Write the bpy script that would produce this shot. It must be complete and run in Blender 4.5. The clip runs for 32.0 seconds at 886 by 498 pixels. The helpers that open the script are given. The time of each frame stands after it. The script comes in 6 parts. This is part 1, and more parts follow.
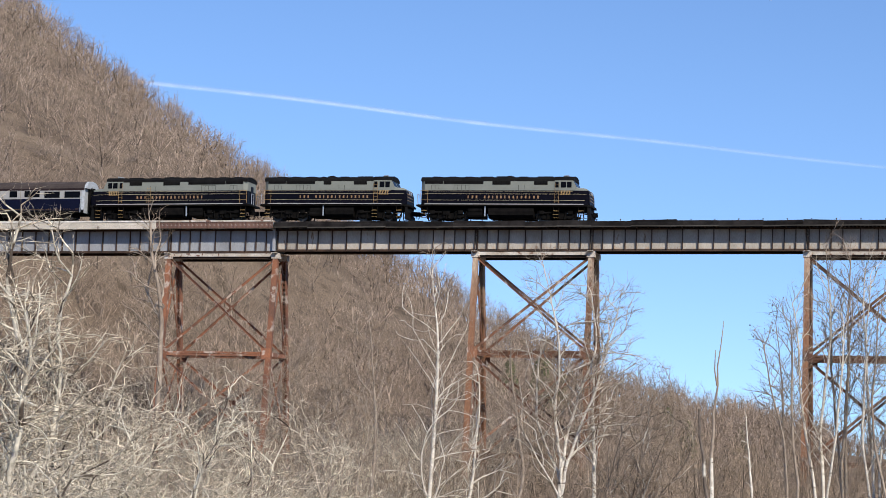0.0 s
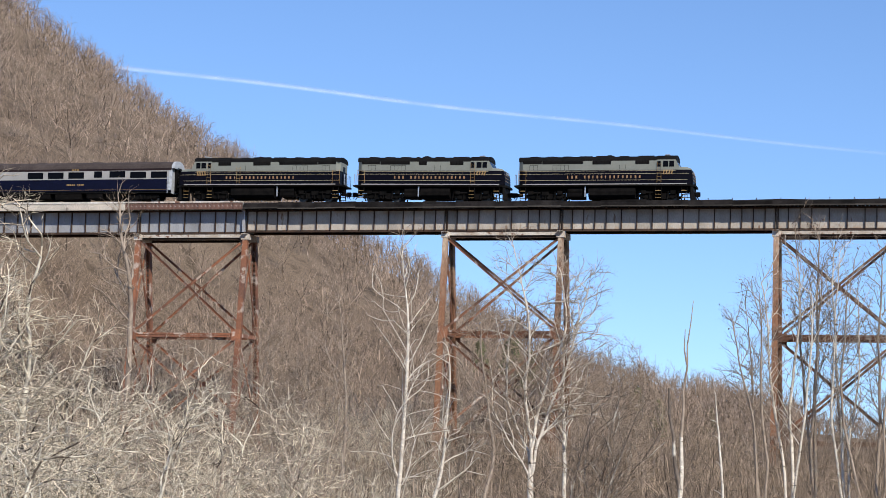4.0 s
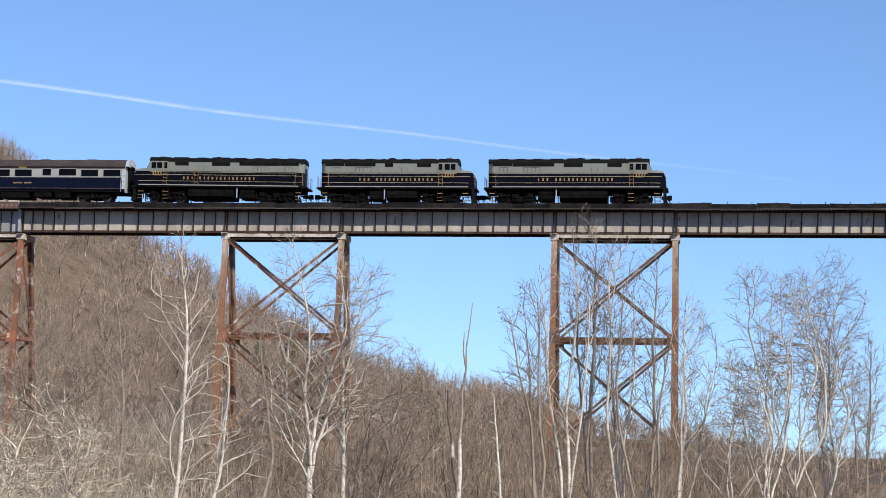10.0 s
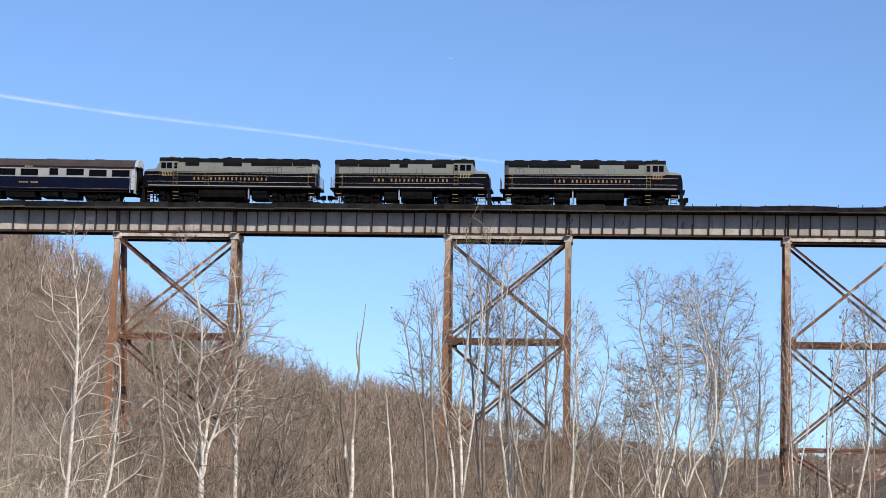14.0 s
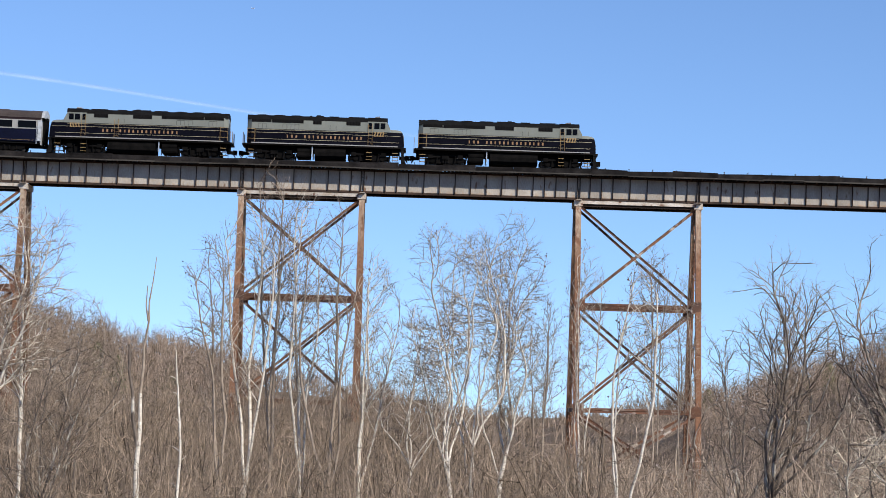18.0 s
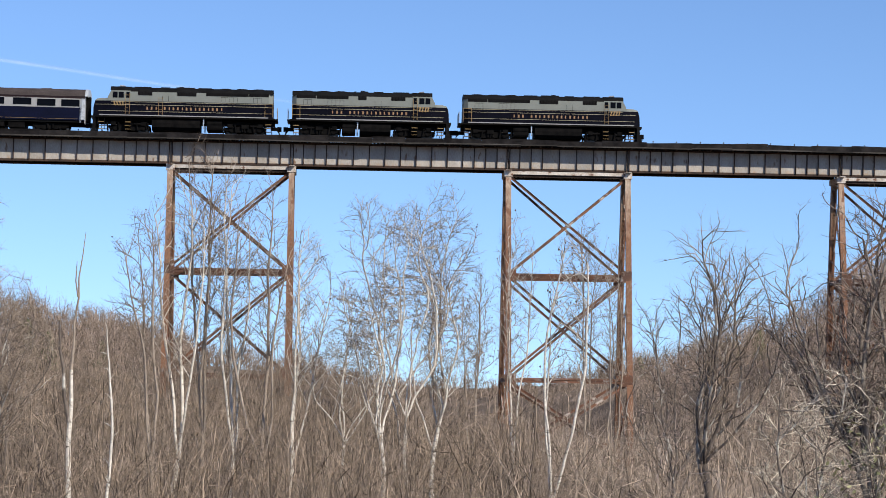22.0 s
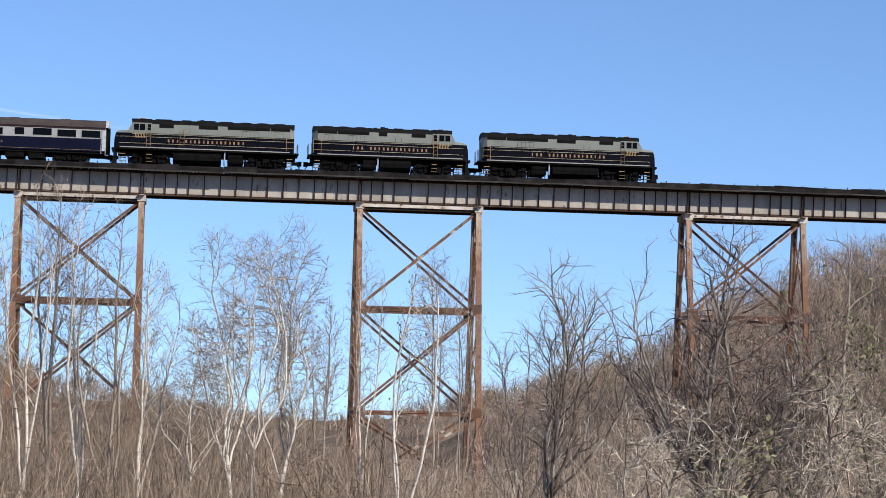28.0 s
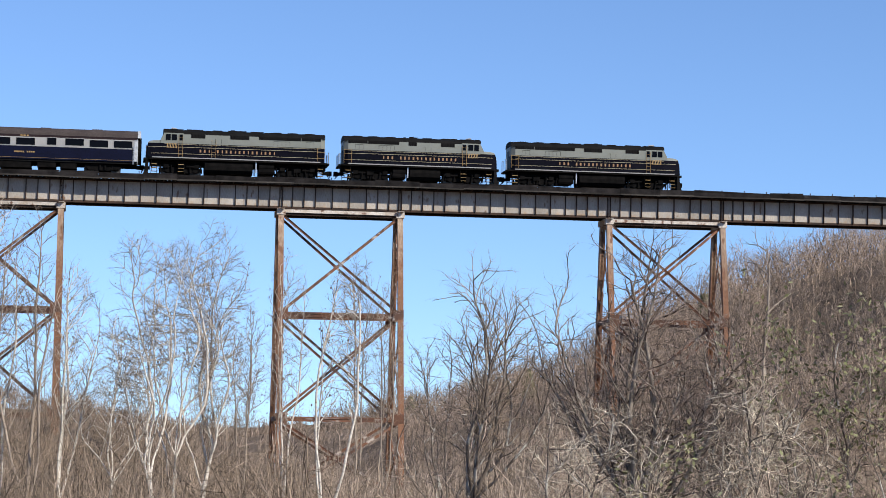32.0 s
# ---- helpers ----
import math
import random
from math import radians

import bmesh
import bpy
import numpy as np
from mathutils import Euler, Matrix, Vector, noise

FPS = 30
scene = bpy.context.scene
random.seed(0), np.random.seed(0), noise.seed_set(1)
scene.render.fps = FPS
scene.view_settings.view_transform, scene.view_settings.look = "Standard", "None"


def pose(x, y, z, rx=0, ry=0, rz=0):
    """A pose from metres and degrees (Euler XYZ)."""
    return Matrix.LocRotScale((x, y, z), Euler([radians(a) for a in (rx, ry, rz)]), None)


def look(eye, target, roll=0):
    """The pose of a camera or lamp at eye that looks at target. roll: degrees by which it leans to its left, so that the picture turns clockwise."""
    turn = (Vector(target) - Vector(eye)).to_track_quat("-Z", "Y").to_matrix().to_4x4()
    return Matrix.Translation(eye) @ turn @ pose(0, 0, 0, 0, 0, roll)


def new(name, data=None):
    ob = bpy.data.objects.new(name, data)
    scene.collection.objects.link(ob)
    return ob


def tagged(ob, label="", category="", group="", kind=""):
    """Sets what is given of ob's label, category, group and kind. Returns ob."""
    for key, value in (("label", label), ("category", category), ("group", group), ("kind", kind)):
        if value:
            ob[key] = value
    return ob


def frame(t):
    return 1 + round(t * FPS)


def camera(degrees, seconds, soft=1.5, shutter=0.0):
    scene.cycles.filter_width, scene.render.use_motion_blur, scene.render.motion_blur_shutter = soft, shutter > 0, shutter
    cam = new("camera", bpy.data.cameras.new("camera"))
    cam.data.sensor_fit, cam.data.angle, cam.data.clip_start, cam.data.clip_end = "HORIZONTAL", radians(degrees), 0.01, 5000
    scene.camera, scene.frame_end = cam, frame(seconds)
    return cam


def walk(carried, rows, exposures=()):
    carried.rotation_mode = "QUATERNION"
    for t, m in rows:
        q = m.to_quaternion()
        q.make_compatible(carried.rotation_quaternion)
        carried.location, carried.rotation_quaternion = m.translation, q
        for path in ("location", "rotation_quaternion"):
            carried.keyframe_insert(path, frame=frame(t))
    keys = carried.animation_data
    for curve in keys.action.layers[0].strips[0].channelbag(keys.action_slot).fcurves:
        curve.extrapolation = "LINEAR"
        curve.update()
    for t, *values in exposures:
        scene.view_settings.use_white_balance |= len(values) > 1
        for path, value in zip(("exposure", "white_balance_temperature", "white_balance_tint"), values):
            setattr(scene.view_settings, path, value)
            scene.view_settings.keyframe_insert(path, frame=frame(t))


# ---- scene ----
EXPOSURE = [(0.0, 0.06), (19.0, 0.06), (25.0, 0.10), (32.0, 0.16)]
# Camera: a phone held by hand on the valley floor, panning after the train.
EYE = (16.4, -206.38, 0.0)
cam = camera(24.0, 32.0, soft=0.7)


def aim(yaw, tilt, roll):
    """The camera's pose from its heading, tilt and roll in degrees."""
    return pose(*EYE, 0, 0, -yaw) @ pose(0, 0, 0, 90 + tilt) @ pose(0, 0, 0, 0, 0, roll)


walk(cam, [(t, aim(a, b, c)) for t, a, b, c in (
    (0, -14.520, 6.001, 1.472), (0.5, -14.730, 5.924, 1.277), (1, -14.984, 5.823, 1.232), (1.5, -15.090, 5.731, 1.029),
    (2, -15.017, 5.696, 0.960), (2.5, -14.795, 5.661, 1.009), (3, -14.480, 5.612, 1.178), (3.5, -14.058, 5.510, 1.258),
    (5.5, -12.714, 5.589, 0.928), (6, -12.312, 5.787, 0.912), (6.5, -11.727, 5.937, 0.838), (7, -11.002, 5.917, 0.828),
    (7.5, -10.253, 5.838, 0.734), (8, -9.592, 5.846, 0.722), (8.5, -9.076, 5.970, 0.691), (9, -8.608, 6.000, 0.686),
    (9.5, -8.129, 5.870, 0.877), (10, -7.623, 5.656, 1.008), (10.5, -7.149, 5.560, 1.072), (11, -6.673, 5.567, 1.088),
    (11.5, -6.157, 5.714, 1.053), (12, -5.741, 5.888, 1.013), (12.5, -5.531, 6.020, 0.905), (13, -5.426, 6.041, 0.829),
    (13.5, -5.186, 5.928, 0.842), (14, -4.682, 5.720, 0.965), (14.5, -3.870, 5.489, 1.098), (15, -2.942, 5.267, 1.235),
    (15.5, -2.105, 5.073, 1.279), (17.5, 0.490, 4.775, 1.633), (18, 1.048, 4.665, 1.669), (18.5, 1.519, 4.540, 1.777),
    (19, 1.876, 4.375, 1.723), (19.5, 2.274, 4.247, 1.626), (20, 2.762, 4.212, 1.379), (20.5, 3.041, 4.177, 1.137),
    (21, 2.965, 4.084, 0.955), (21.5, 2.827, 3.957, 0.887), (22, 2.972, 3.928, 0.831), (22.5, 3.373, 4.071, 0.826),
    (23, 3.818, 4.292, 0.715), (23.5, 4.200, 4.435, 0.782), (24, 4.575, 4.397, 0.877), (24.5, 4.993, 4.297, 1.051),
    (25, 5.363, 4.307, 1.156), (25.5, 5.643, 4.343, 1.184), (27.5, 6.764, 4.787, 1.148), (28, 7.068, 4.886, 1.208),
    (28.5, 7.301, 4.876, 1.274), (29, 7.412, 4.823, 1.345), (29.5, 7.565, 4.781, 1.295), (30, 7.835, 4.740, 1.248),
    (30.5, 8.100, 4.732, 0.966), (31, 8.248, 4.794, 0.738), (31.5, 8.540, 4.947, 0.632), (32, 9.227, 5.074, 0.763),
)], EXPOSURE)

# ---- light: clear late-autumn noon, sun high behind the camera's right shoulder ----
SUN_TO = Vector((0.57, -0.66, 0.63)).normalized()
sun = new("sun", bpy.data.lights.new("sun", "SUN"))
sun.data.energy, sun.data.angle, sun.data.color = 5.0, radians(0.53), (1.0, 0.93, 0.82)
sun.matrix_world = look((0, 0, 60), Vector((0, 0, 60)) - SUN_TO)

world = bpy.data.worlds.new("sky")
scene.world = world
world.use_nodes = True
wn, wl = world.node_tree.nodes, world.node_tree.links
sky = wn.new("ShaderNodeTexSky")
sky.sky_type, sky.sun_disc = "NISHITA", False
sky.sun_elevation = math.asin(SUN_TO.z)
sky.sun_rotation = math.atan2(SUN_TO.x, SUN_TO.y)
sky.altitude, sky.air_density, sky.dust_density, sky.ozone_density = 1400, 1.0, 0.2, 4.5
# the haze at the horizon is thin
sky.texture_mapping.translation, sky.texture_mapping.scale = (0, 0, 0.055), (1, 1, 0.94)
tint = wn.new("ShaderNodeMix")
tint.data_type, tint.blend_type = "RGBA", "MULTIPLY"
tint.inputs["Factor"].default_value = 1.0
tint.inputs["B"].default_value = (0.885, 0.94, 1.04, 1)
wl.new(sky.outputs["Color"], tint.inputs["A"])
back = wn["Background"]
back.inputs["Strength"].default_value = 0.150
wl.new(tint.outputs["Result"], back.inputs["Color"])

# ---- materials ----
def surface(name, a, b, scale=1.0, rough=0.8, metal=0.0, bump=0.25, fine=14.0, stretch=(1, 1, 1), spec=0.5, spots=None, spot_at=0.6, spot_scale=3.0, per_object=0.0, low=None, low_z=(0, 1), grain_range=(0.72, 1.2)):
    """A worn surface: two colours mixed by coarse noise, a fine grain over them, and where given a third colour in
    patches (spots) and a fourth that settles along a height (low, such as rust on a bottom flange)."""
    m = bpy.data.materials.new(name)
    m.use_nodes = True
    n, l = m.node_tree.nodes, m.node_tree.links
    bsdf = n["Principled BSDF"]
    bsdf.inputs["Roughness"].default_value, bsdf.inputs["Metallic"].default_value = rough, metal
    bsdf.inputs["Specular IOR Level"].default_value = spec
    co = n.new("ShaderNodeTexCoord")
    mp = n.new("ShaderNodeMapping")
    mp.inputs["Scale"].default_value = stretch
    l.new(co.outputs["Object"], mp.inputs["Vector"])

    def noise_node(s, detail=4.0):
        t = n.new("ShaderNodeTexNoise")
        t.inputs["Scale"].default_value, t.inputs["Detail"].default_value = s, detail
        l.new(mp.outputs["Vector"], t.inputs["Vector"])
        return t.outputs["Fac"]

    def ramp(fac, lo, hi):
        r = n.new("ShaderNodeMapRange")
        r.inputs["From Min"].default_value, r.inputs["From Max"].default_value = lo, hi
        l.new(fac, r.inputs["Value"])
        return r.outputs["Result"]

    def mix(fac, c1, c2, blend="MIX"):
        x = n.new("ShaderNodeMix")
        x.data_type, x.blend_type = "RGBA", blend
        if isinstance(fac, float):
            x.inputs["Factor"].default_value = fac
        else:
            l.new(fac, x.inputs["Factor"])
        for key, c in (("A", c1), ("B", c2)):
            if isinstance(c, tuple):
                x.inputs[key].default_value = (*c, 1)
            else:
                l.new(c, x.inputs[key])
        return x.outputs["Result"]

    col = mix(ramp(noise_node(scale), 0.35, 0.65), a, b)
    if spots:
        col = mix(ramp(noise_node(spot_scale, 6.0), spot_at, spot_at + 0.08), col, spots)
    if low:
        sep = n.new("ShaderNodeSeparateXYZ")
        l.new(co.outputs["Object"], sep.inputs[0])
        add = n.new("ShaderNodeMath")
        add.operation = "ADD"
        l.new(sep.outputs["Z"], add.inputs[0])
        wob = ramp(noise_node(spot_scale), 0.3, 0.7)
        sc = n.new("ShaderNodeMath")
        sc.operation = "MULTIPLY"
        sc.inputs[1].default_value = abs(low_z[1] - low_z[0]) * 0.9
        l.new(wob, sc.inputs[0])
        l.new(sc.outputs[0], add.inputs[1])
        col = mix(ramp(add.outputs[0], low_z[1], low_z[0]), col, low)
    grain = noise_node(fine, 5.0)
    g = n.new("ShaderNodeMapRange")
    g.inputs["From Min"].default_value, g.inputs["From Max"].default_value = 0.3, 0.7
    g.inputs["To Min"].default_value, g.inputs["To Max"].default_value = grain_range
    l.new(grain, g.inputs["Value"])
    col = mix(1.0, col, g.outputs["Result"], "MULTIPLY")
    if per_object:
        info = n.new("ShaderNodeObjectInfo")
        v = n.new("ShaderNodeMapRange")
        v.inputs["To Min"].default_value, v.inputs["To Max"].default_value = 1 - per_object, 1 + per_object
        l.new(info.outputs["Random"], v.inputs["Value"])
        col = mix(1.0, col, v.outputs["Result"], "MULTIPLY")
    l.new(col, bsdf.inputs["Base Color"])
    if bump:
        bp = n.new("ShaderNodeBump")
        bp.inputs["Strength"].default_value, bp.inputs["Distance"].default_value = bump, 0.03
        l.new(grain, bp.inputs["Height"])
        l.new(bp.outputs["Normal"], bsdf.inputs["Normal"])
    return m


def island_varied(m, amount):
    """Lets each separate piece of a joined mesh differ a little in brightness."""
    n, l = m.node_tree.nodes, m.node_tree.links
    bsdf = n["Principled BSDF"]
    old = bsdf.inputs["Base Color"].links[0].from_socket
    geo = n.new("ShaderNodeNewGeometry")
    v = n.new("ShaderNodeMapRange")
    v.inputs["To Min"].default_value, v.inputs["To Max"].default_value = 1 - amount, 1 + amount
    l.new(geo.outputs["Random Per Island"], v.inputs["Value"])
    x = n.new("ShaderNodeMix")
    x.data_type, x.blend_type = "RGBA", "MULTIPLY"
    x.inputs["Factor"].default_value = 1.0
    l.new(old, x.inputs["A"])
    l.new(v.outputs["Result"], x.inputs["B"])
    l.new(x.outputs["Result"], bsdf.inputs["Base Color"])
    return m


RUST = surface("rusted_steel", (0.215, 0.092, 0.047), (0.100, 0.052, 0.035), 0.45, 0.85, 0.0, 0.3, 9, spots=(0.44, 0.38, 0.33), spot_at=0.565, spot_scale=1.1, per_object=0.35)
LEG_FADED = surface("faded_paint_over_rust", (0.44, 0.345, 0.255), (0.30, 0.195, 0.13), 0.7, 0.8, 0.0, 0.25, 9, stretch=(1, 1, 0.4), spots=(0.185, 0.086, 0.046), spot_at=0.54, spot_scale=1.6, low=(0.21, 0.098, 0.050), low_z=(17.5, 23.0), per_object=0.12)
RUST_RED = surface("red_rusted_steel", (0.27, 0.105, 0.052), (0.145, 0.068, 0.043), 0.5, 0.85, 0.0, 0.3, 9, spots=(0.42, 0.33, 0.27), spot_at=0.56, spot_scale=1.1, per_object=0.3)
CAP = surface("peeling_grey_paint", (0.60, 0.55, 0.49), (0.42, 0.35, 0.28), 0.9, 0.8, 0.0, 0.25, 10, spots=(0.17, 0.09, 0.06), spot_at=0.57, spot_scale=2.2, per_object=0.1)
GIRDER = surface("weathered_girder_paint", (0.43, 0.39, 0.34), (0.32, 0.285, 0.245), 0.6, 0.75, 0.0, 0.15, 12, stretch=(1, 1, 0.35), spots=(0.20, 0.13, 0.09), spot_at=0.62, spot_scale=2.0, low=(0.40, 0.25, 0.14), low_z=(22.2, 22.85), per_object=0.16, spec=0.2, grain_range=(0.84, 1.1))
GIRDER_PALE = surface("pale_girder_paint", (0.31, 0.32, 0.34), (0.23, 0.23, 0.24), 0.6, 0.7, 0.0, 0.15, 12, stretch=(1, 1, 0.35), spots=(0.26, 0.21, 0.17), spot_at=0.68, spot_scale=2.0, per_object=0.14, grain_range=(0.84, 1.1))
FLANGE = surface("dark_flange", (0.035, 0.026, 0.022), (0.075, 0.045, 0.032), 0.8, 0.85, 0.0, 0.3, 10, per_object=0.1, spec=0.2)
TIMBER = surface("creosoted_timber", (0.009, 0.008, 0.008), (0.024, 0.021, 0.020), 1.2, 0.92, 0.0, 0.5, 16, stretch=(1, 0.3, 1), per_object=0.35, spec=0.1)
WEATHERED = surface("weathered_grey_timber", (0.075, 0.068, 0.060), (0.040, 0.036, 0.032), 1.5, 0.9, 0.0, 0.4, 16, stretch=(0.3, 1, 1), per_object=0.4, spec=0.1)
RAIL = surface("worn_rail", (0.10, 0.07, 0.055), (0.16, 0.13, 0.11), 2, 0.45, 0.7, 0.1, 20)
CONCRETE = surface("old_concrete", (0.56, 0.50, 0.42), (0.42, 0.38, 0.32), 0.5, 0.9, 0.0, 0.3, 8, spots=(0.20, 0.17, 0.14), spot_at=0.62, spot_scale=1.2)
COPING = surface("bright_weathered_coping", (0.68, 0.64, 0.58), (0.50, 0.47, 0.42), 0.7, 0.9, 0.0, 0.3, 8, spots=(0.33, 0.29, 0.25), spot_at=0.66, spot_scale=1.6)
FASCIA = surface("rusty_fascia_plate", (0.15, 0.080, 0.060), (0.10, 0.056, 0.044), 0.8, 0.85, 0.0, 0.3, 10, spots=(0.36, 0.30, 0.26), spot_at=0.62, spot_scale=2, per_object=0.15)
NAVY = surface("dark_blue_loco_paint", (0.0030, 0.0030, 0.0062), (0.0045, 0.0045, 0.0085), 1.5, 0.45, 0.0, 0.02, 6, spec=0.05)
LOCO_GREY = surface("grey_loco_paint", (0.185, 0.195, 0.170), (0.205, 0.215, 0.188), 0.8, 0.5, 0.0, 0.0, 6, spec=0.25, grain_range=(0.95, 1.05))
BLACK = surface("black_loco_paint", (0.006, 0.006, 0.006), (0.011, 0.0105, 0.0105), 1.2, 0.7, 0.0, 0.05, 8, spec=0.06)
GRIME = surface("oily_underframe", (0.0035, 0.0035, 0.0035), (0.009, 0.008, 0.0075), 1.5, 0.85, 0.0, 0.2, 9, spec=0.04)
WHEEL = surface("wheel_steel", (0.05, 0.045, 0.04), (0.09, 0.08, 0.07), 3, 0.5, 0.7, 0.1, 9)
GOLD = surface("gold_striping", (0.36, 0.23, 0.085), (0.31, 0.19, 0.07), 2, 0.5, 0.0, 0.0, 8)
LETTER = surface("red_edged_gold_lettering", (0.33, 0.185, 0.08), (0.28, 0.15, 0.07), 2, 0.5, 0.0, 0.0, 8)
CREAM = surface("cream_pinstripe", (0.46, 0.40, 0.27), (0.40, 0.34, 0.22), 2, 0.4, 0.0, 0.0, 8)
COACH_BLUE = surface("blue_coach_paint", (0.0035, 0.0048, 0.016), (0.0045, 0.006, 0.021), 0.8, 0.5, 0.0, 0.02, 6, spec=0.08)
COACH_GREY = surface("pale_grey_coach_paint", (0.33, 0.32, 0.305), (0.28, 0.275, 0.265), 0.8, 0.5, 0.0, 0.0, 6, spec=0.25, grain_range=(0.94, 1.05))
COACH_MAROON = surface("dark_maroon_coach_paint", (0.020, 0.011, 0.012), (0.028, 0.016, 0.016), 0.8, 0.5, 0.0, 0.02, 6, spec=0.15)
COACH_ROOF = surface("brown_grey_coach_roof", (0.048, 0.037, 0.034), (0.070, 0.055, 0.050), 0.7, 0.75, 0.0, 0.1, 8, spec=0.2)
STEEL = surface("bare_stainless", (0.55, 0.55, 0.55), (0.45, 0.45, 0.45), 2, 0.35, 0.6, 0.05, 9)
LEAF_LITTER = surface("leaf_litter_ground", (0.135, 0.098, 0.068), (0.200, 0.150, 0.107), 0.05, 0.95, 0.0, 0.8, 3.6, spots=(0.104, 0.078, 0.054), spot_at=0.58, spot_scale=0.25, spec=0.1, grain_range=(0.45, 1.5))
WHITE_BARK = surface("white_birch_bark", (0.74, 0.68, 0.59), (0.55, 0.49, 0.41), 1.5, 0.8, 0.0, 0.3, 9, stretch=(1, 1, 2.5), spots=(0.11, 0.085, 0.07), spot_at=0.63, spot_scale=3, spec=0.2)
GREY_BARK = surface("grey_brown_bark", (0.273, 0.215, 0.168), (0.389, 0.320, 0.254), 1.5, 0.9, 0.0, 0.5, 9, stretch=(1, 1, 0.4), spec=0.2)
# the dark spots paint shaded undersides onto the pale limbs
SHADE_SPOTTED_BARK = surface("shade_spotted_pale_bark", (0.72, 0.66, 0.54), (0.50, 0.45, 0.36), 1.4, 0.85, 0.0, 0.4, 9, stretch=(1, 1, 0.7), spots=(0.075, 0.058, 0.045), spot_at=0.535, spot_scale=1.6, spec=0.2)
LICHEN_BARK = surface("lichen_grey_bark", (0.30, 0.26, 0.215), (0.20, 0.165, 0.135), 1.2, 0.9, 0.0, 0.5, 9, stretch=(1, 1, 0.5), spots=(0.07, 0.055, 0.046), spot_at=0.55, spot_scale=2.0, spec=0.2)
# pale spots serve as lichen and as painted sunlit sides of dark limbs
DARK_BARK = surface("dark_bark", (0.100, 0.080, 0.067), (0.19, 0.155, 0.128), 1.5, 0.9, 0.0, 0.5, 9, stretch=(1, 1, 0.4), spots=(0.54, 0.50, 0.43), spot_at=0.54, spot_scale=2.5, spec=0.2)
TWIG = island_varied(surface("brown_twigs", (0.26, 0.20, 0.15), (0.36, 0.285, 0.215), 1.0, 0.9, 0.0, 0.0, 6, spec=0.2), 0.45)
# the wide tone spread from here on paints sunlit twigs against shaded ones
PALE_TWIG = island_varied(surface("pale_twigs", (0.64, 0.57, 0.45), (0.44, 0.37, 0.285), 1.0, 0.9, 0.0, 0.0, 6, spec=0.2), 0.75)
DARK_TWIG = island_varied(surface("dark_twigs", (0.145, 0.110, 0.090), (0.29, 0.225, 0.182), 1.0, 0.9, 0.0, 0.0, 6, spec=0.2), 0.8)
# strong coarse grain puts lit clumps and shaded gaps into the colour
BRUSH = island_varied(surface("tan_brush", (0.310, 0.240, 0.178), (0.180, 0.138, 0.105), 0.08, 0.95, 0.0, 0.0, 0.4, spec=0.1, grain_range=(0.42, 1.55)), 0.8)
WOODS = island_varied(surface("bare_hill_woods", (0.225, 0.172, 0.134), (0.34, 0.265, 0.208), 0.02, 0.95, 0.0, 0.0, 0.2, spec=0.1, grain_range=(0.6, 1.4)), 0.75)
SEEDED = island_varied(surface("seed_bearing_twigs", (0.200, 0.150, 0.115), (0.284, 0.220, 0.168), 1.0, 0.9, 0.0, 0.0, 6, spec=0.2), 0.45)
PALE_BRUSH = island_varied(surface("pale_brush", (0.558, 0.493, 0.394), (0.372, 0.313, 0.236), 0.1, 0.95, 0.0, 0.0, 0.4, spec=0.1, grain_range=(0.42, 1.5)), 0.75)
DARK_BRUSH = island_varied(surface("grey_brown_brush", (0.41, 0.325, 0.252), (0.25, 0.195, 0.150), 0.1, 0.95, 0.0, 0.0, 0.4, spec=0.1, grain_range=(0.42, 1.55)), 0.8)
SEED = surface("dry_seed_heads", (0.10, 0.07, 0.05), (0.14, 0.10, 0.07), 3, 0.9, 0.0, 0.0, 9)
EVERGREEN = island_varied(surface("dull_green_leaves", (0.100, 0.105, 0.045), (0.135, 0.130, 0.065), 0.8, 0.8, 0.0, 0.0, 6), 0.45)
SHRUB_LEAF = island_varied(surface("yellow_green_leaves", (0.15, 0.155, 0.060), (0.24, 0.23, 0.11), 0.8, 0.6, 0.0, 0.0, 6), 0.5)
END_PAINT = surface("pale_end_paint", (0.42, 0.44, 0.46), (0.38, 0.40, 0.42), 1, 0.5, 0, 0.0, 5)
WHITE = surface("white_aircraft_paint", (0.8, 0.8, 0.8), (0.75, 0.75, 0.75), 1, 0.4, 0, 0.0, 5)


def glass(name, colour):
    m = bpy.data.materials.new(name)
    m.use_nodes = True
    b = m.node_tree.nodes["Principled BSDF"]
    b.inputs["Base Color"].default_value = (*colour, 1)
    b.inputs["Roughness"].default_value = 0.12
    b.inputs["Specular IOR Level"].default_value = 0.12
    b.inputs["IOR"].default_value = 1.35
    return m


GLASS = glass("dark_window_glass", (0.003, 0.003, 0.004))

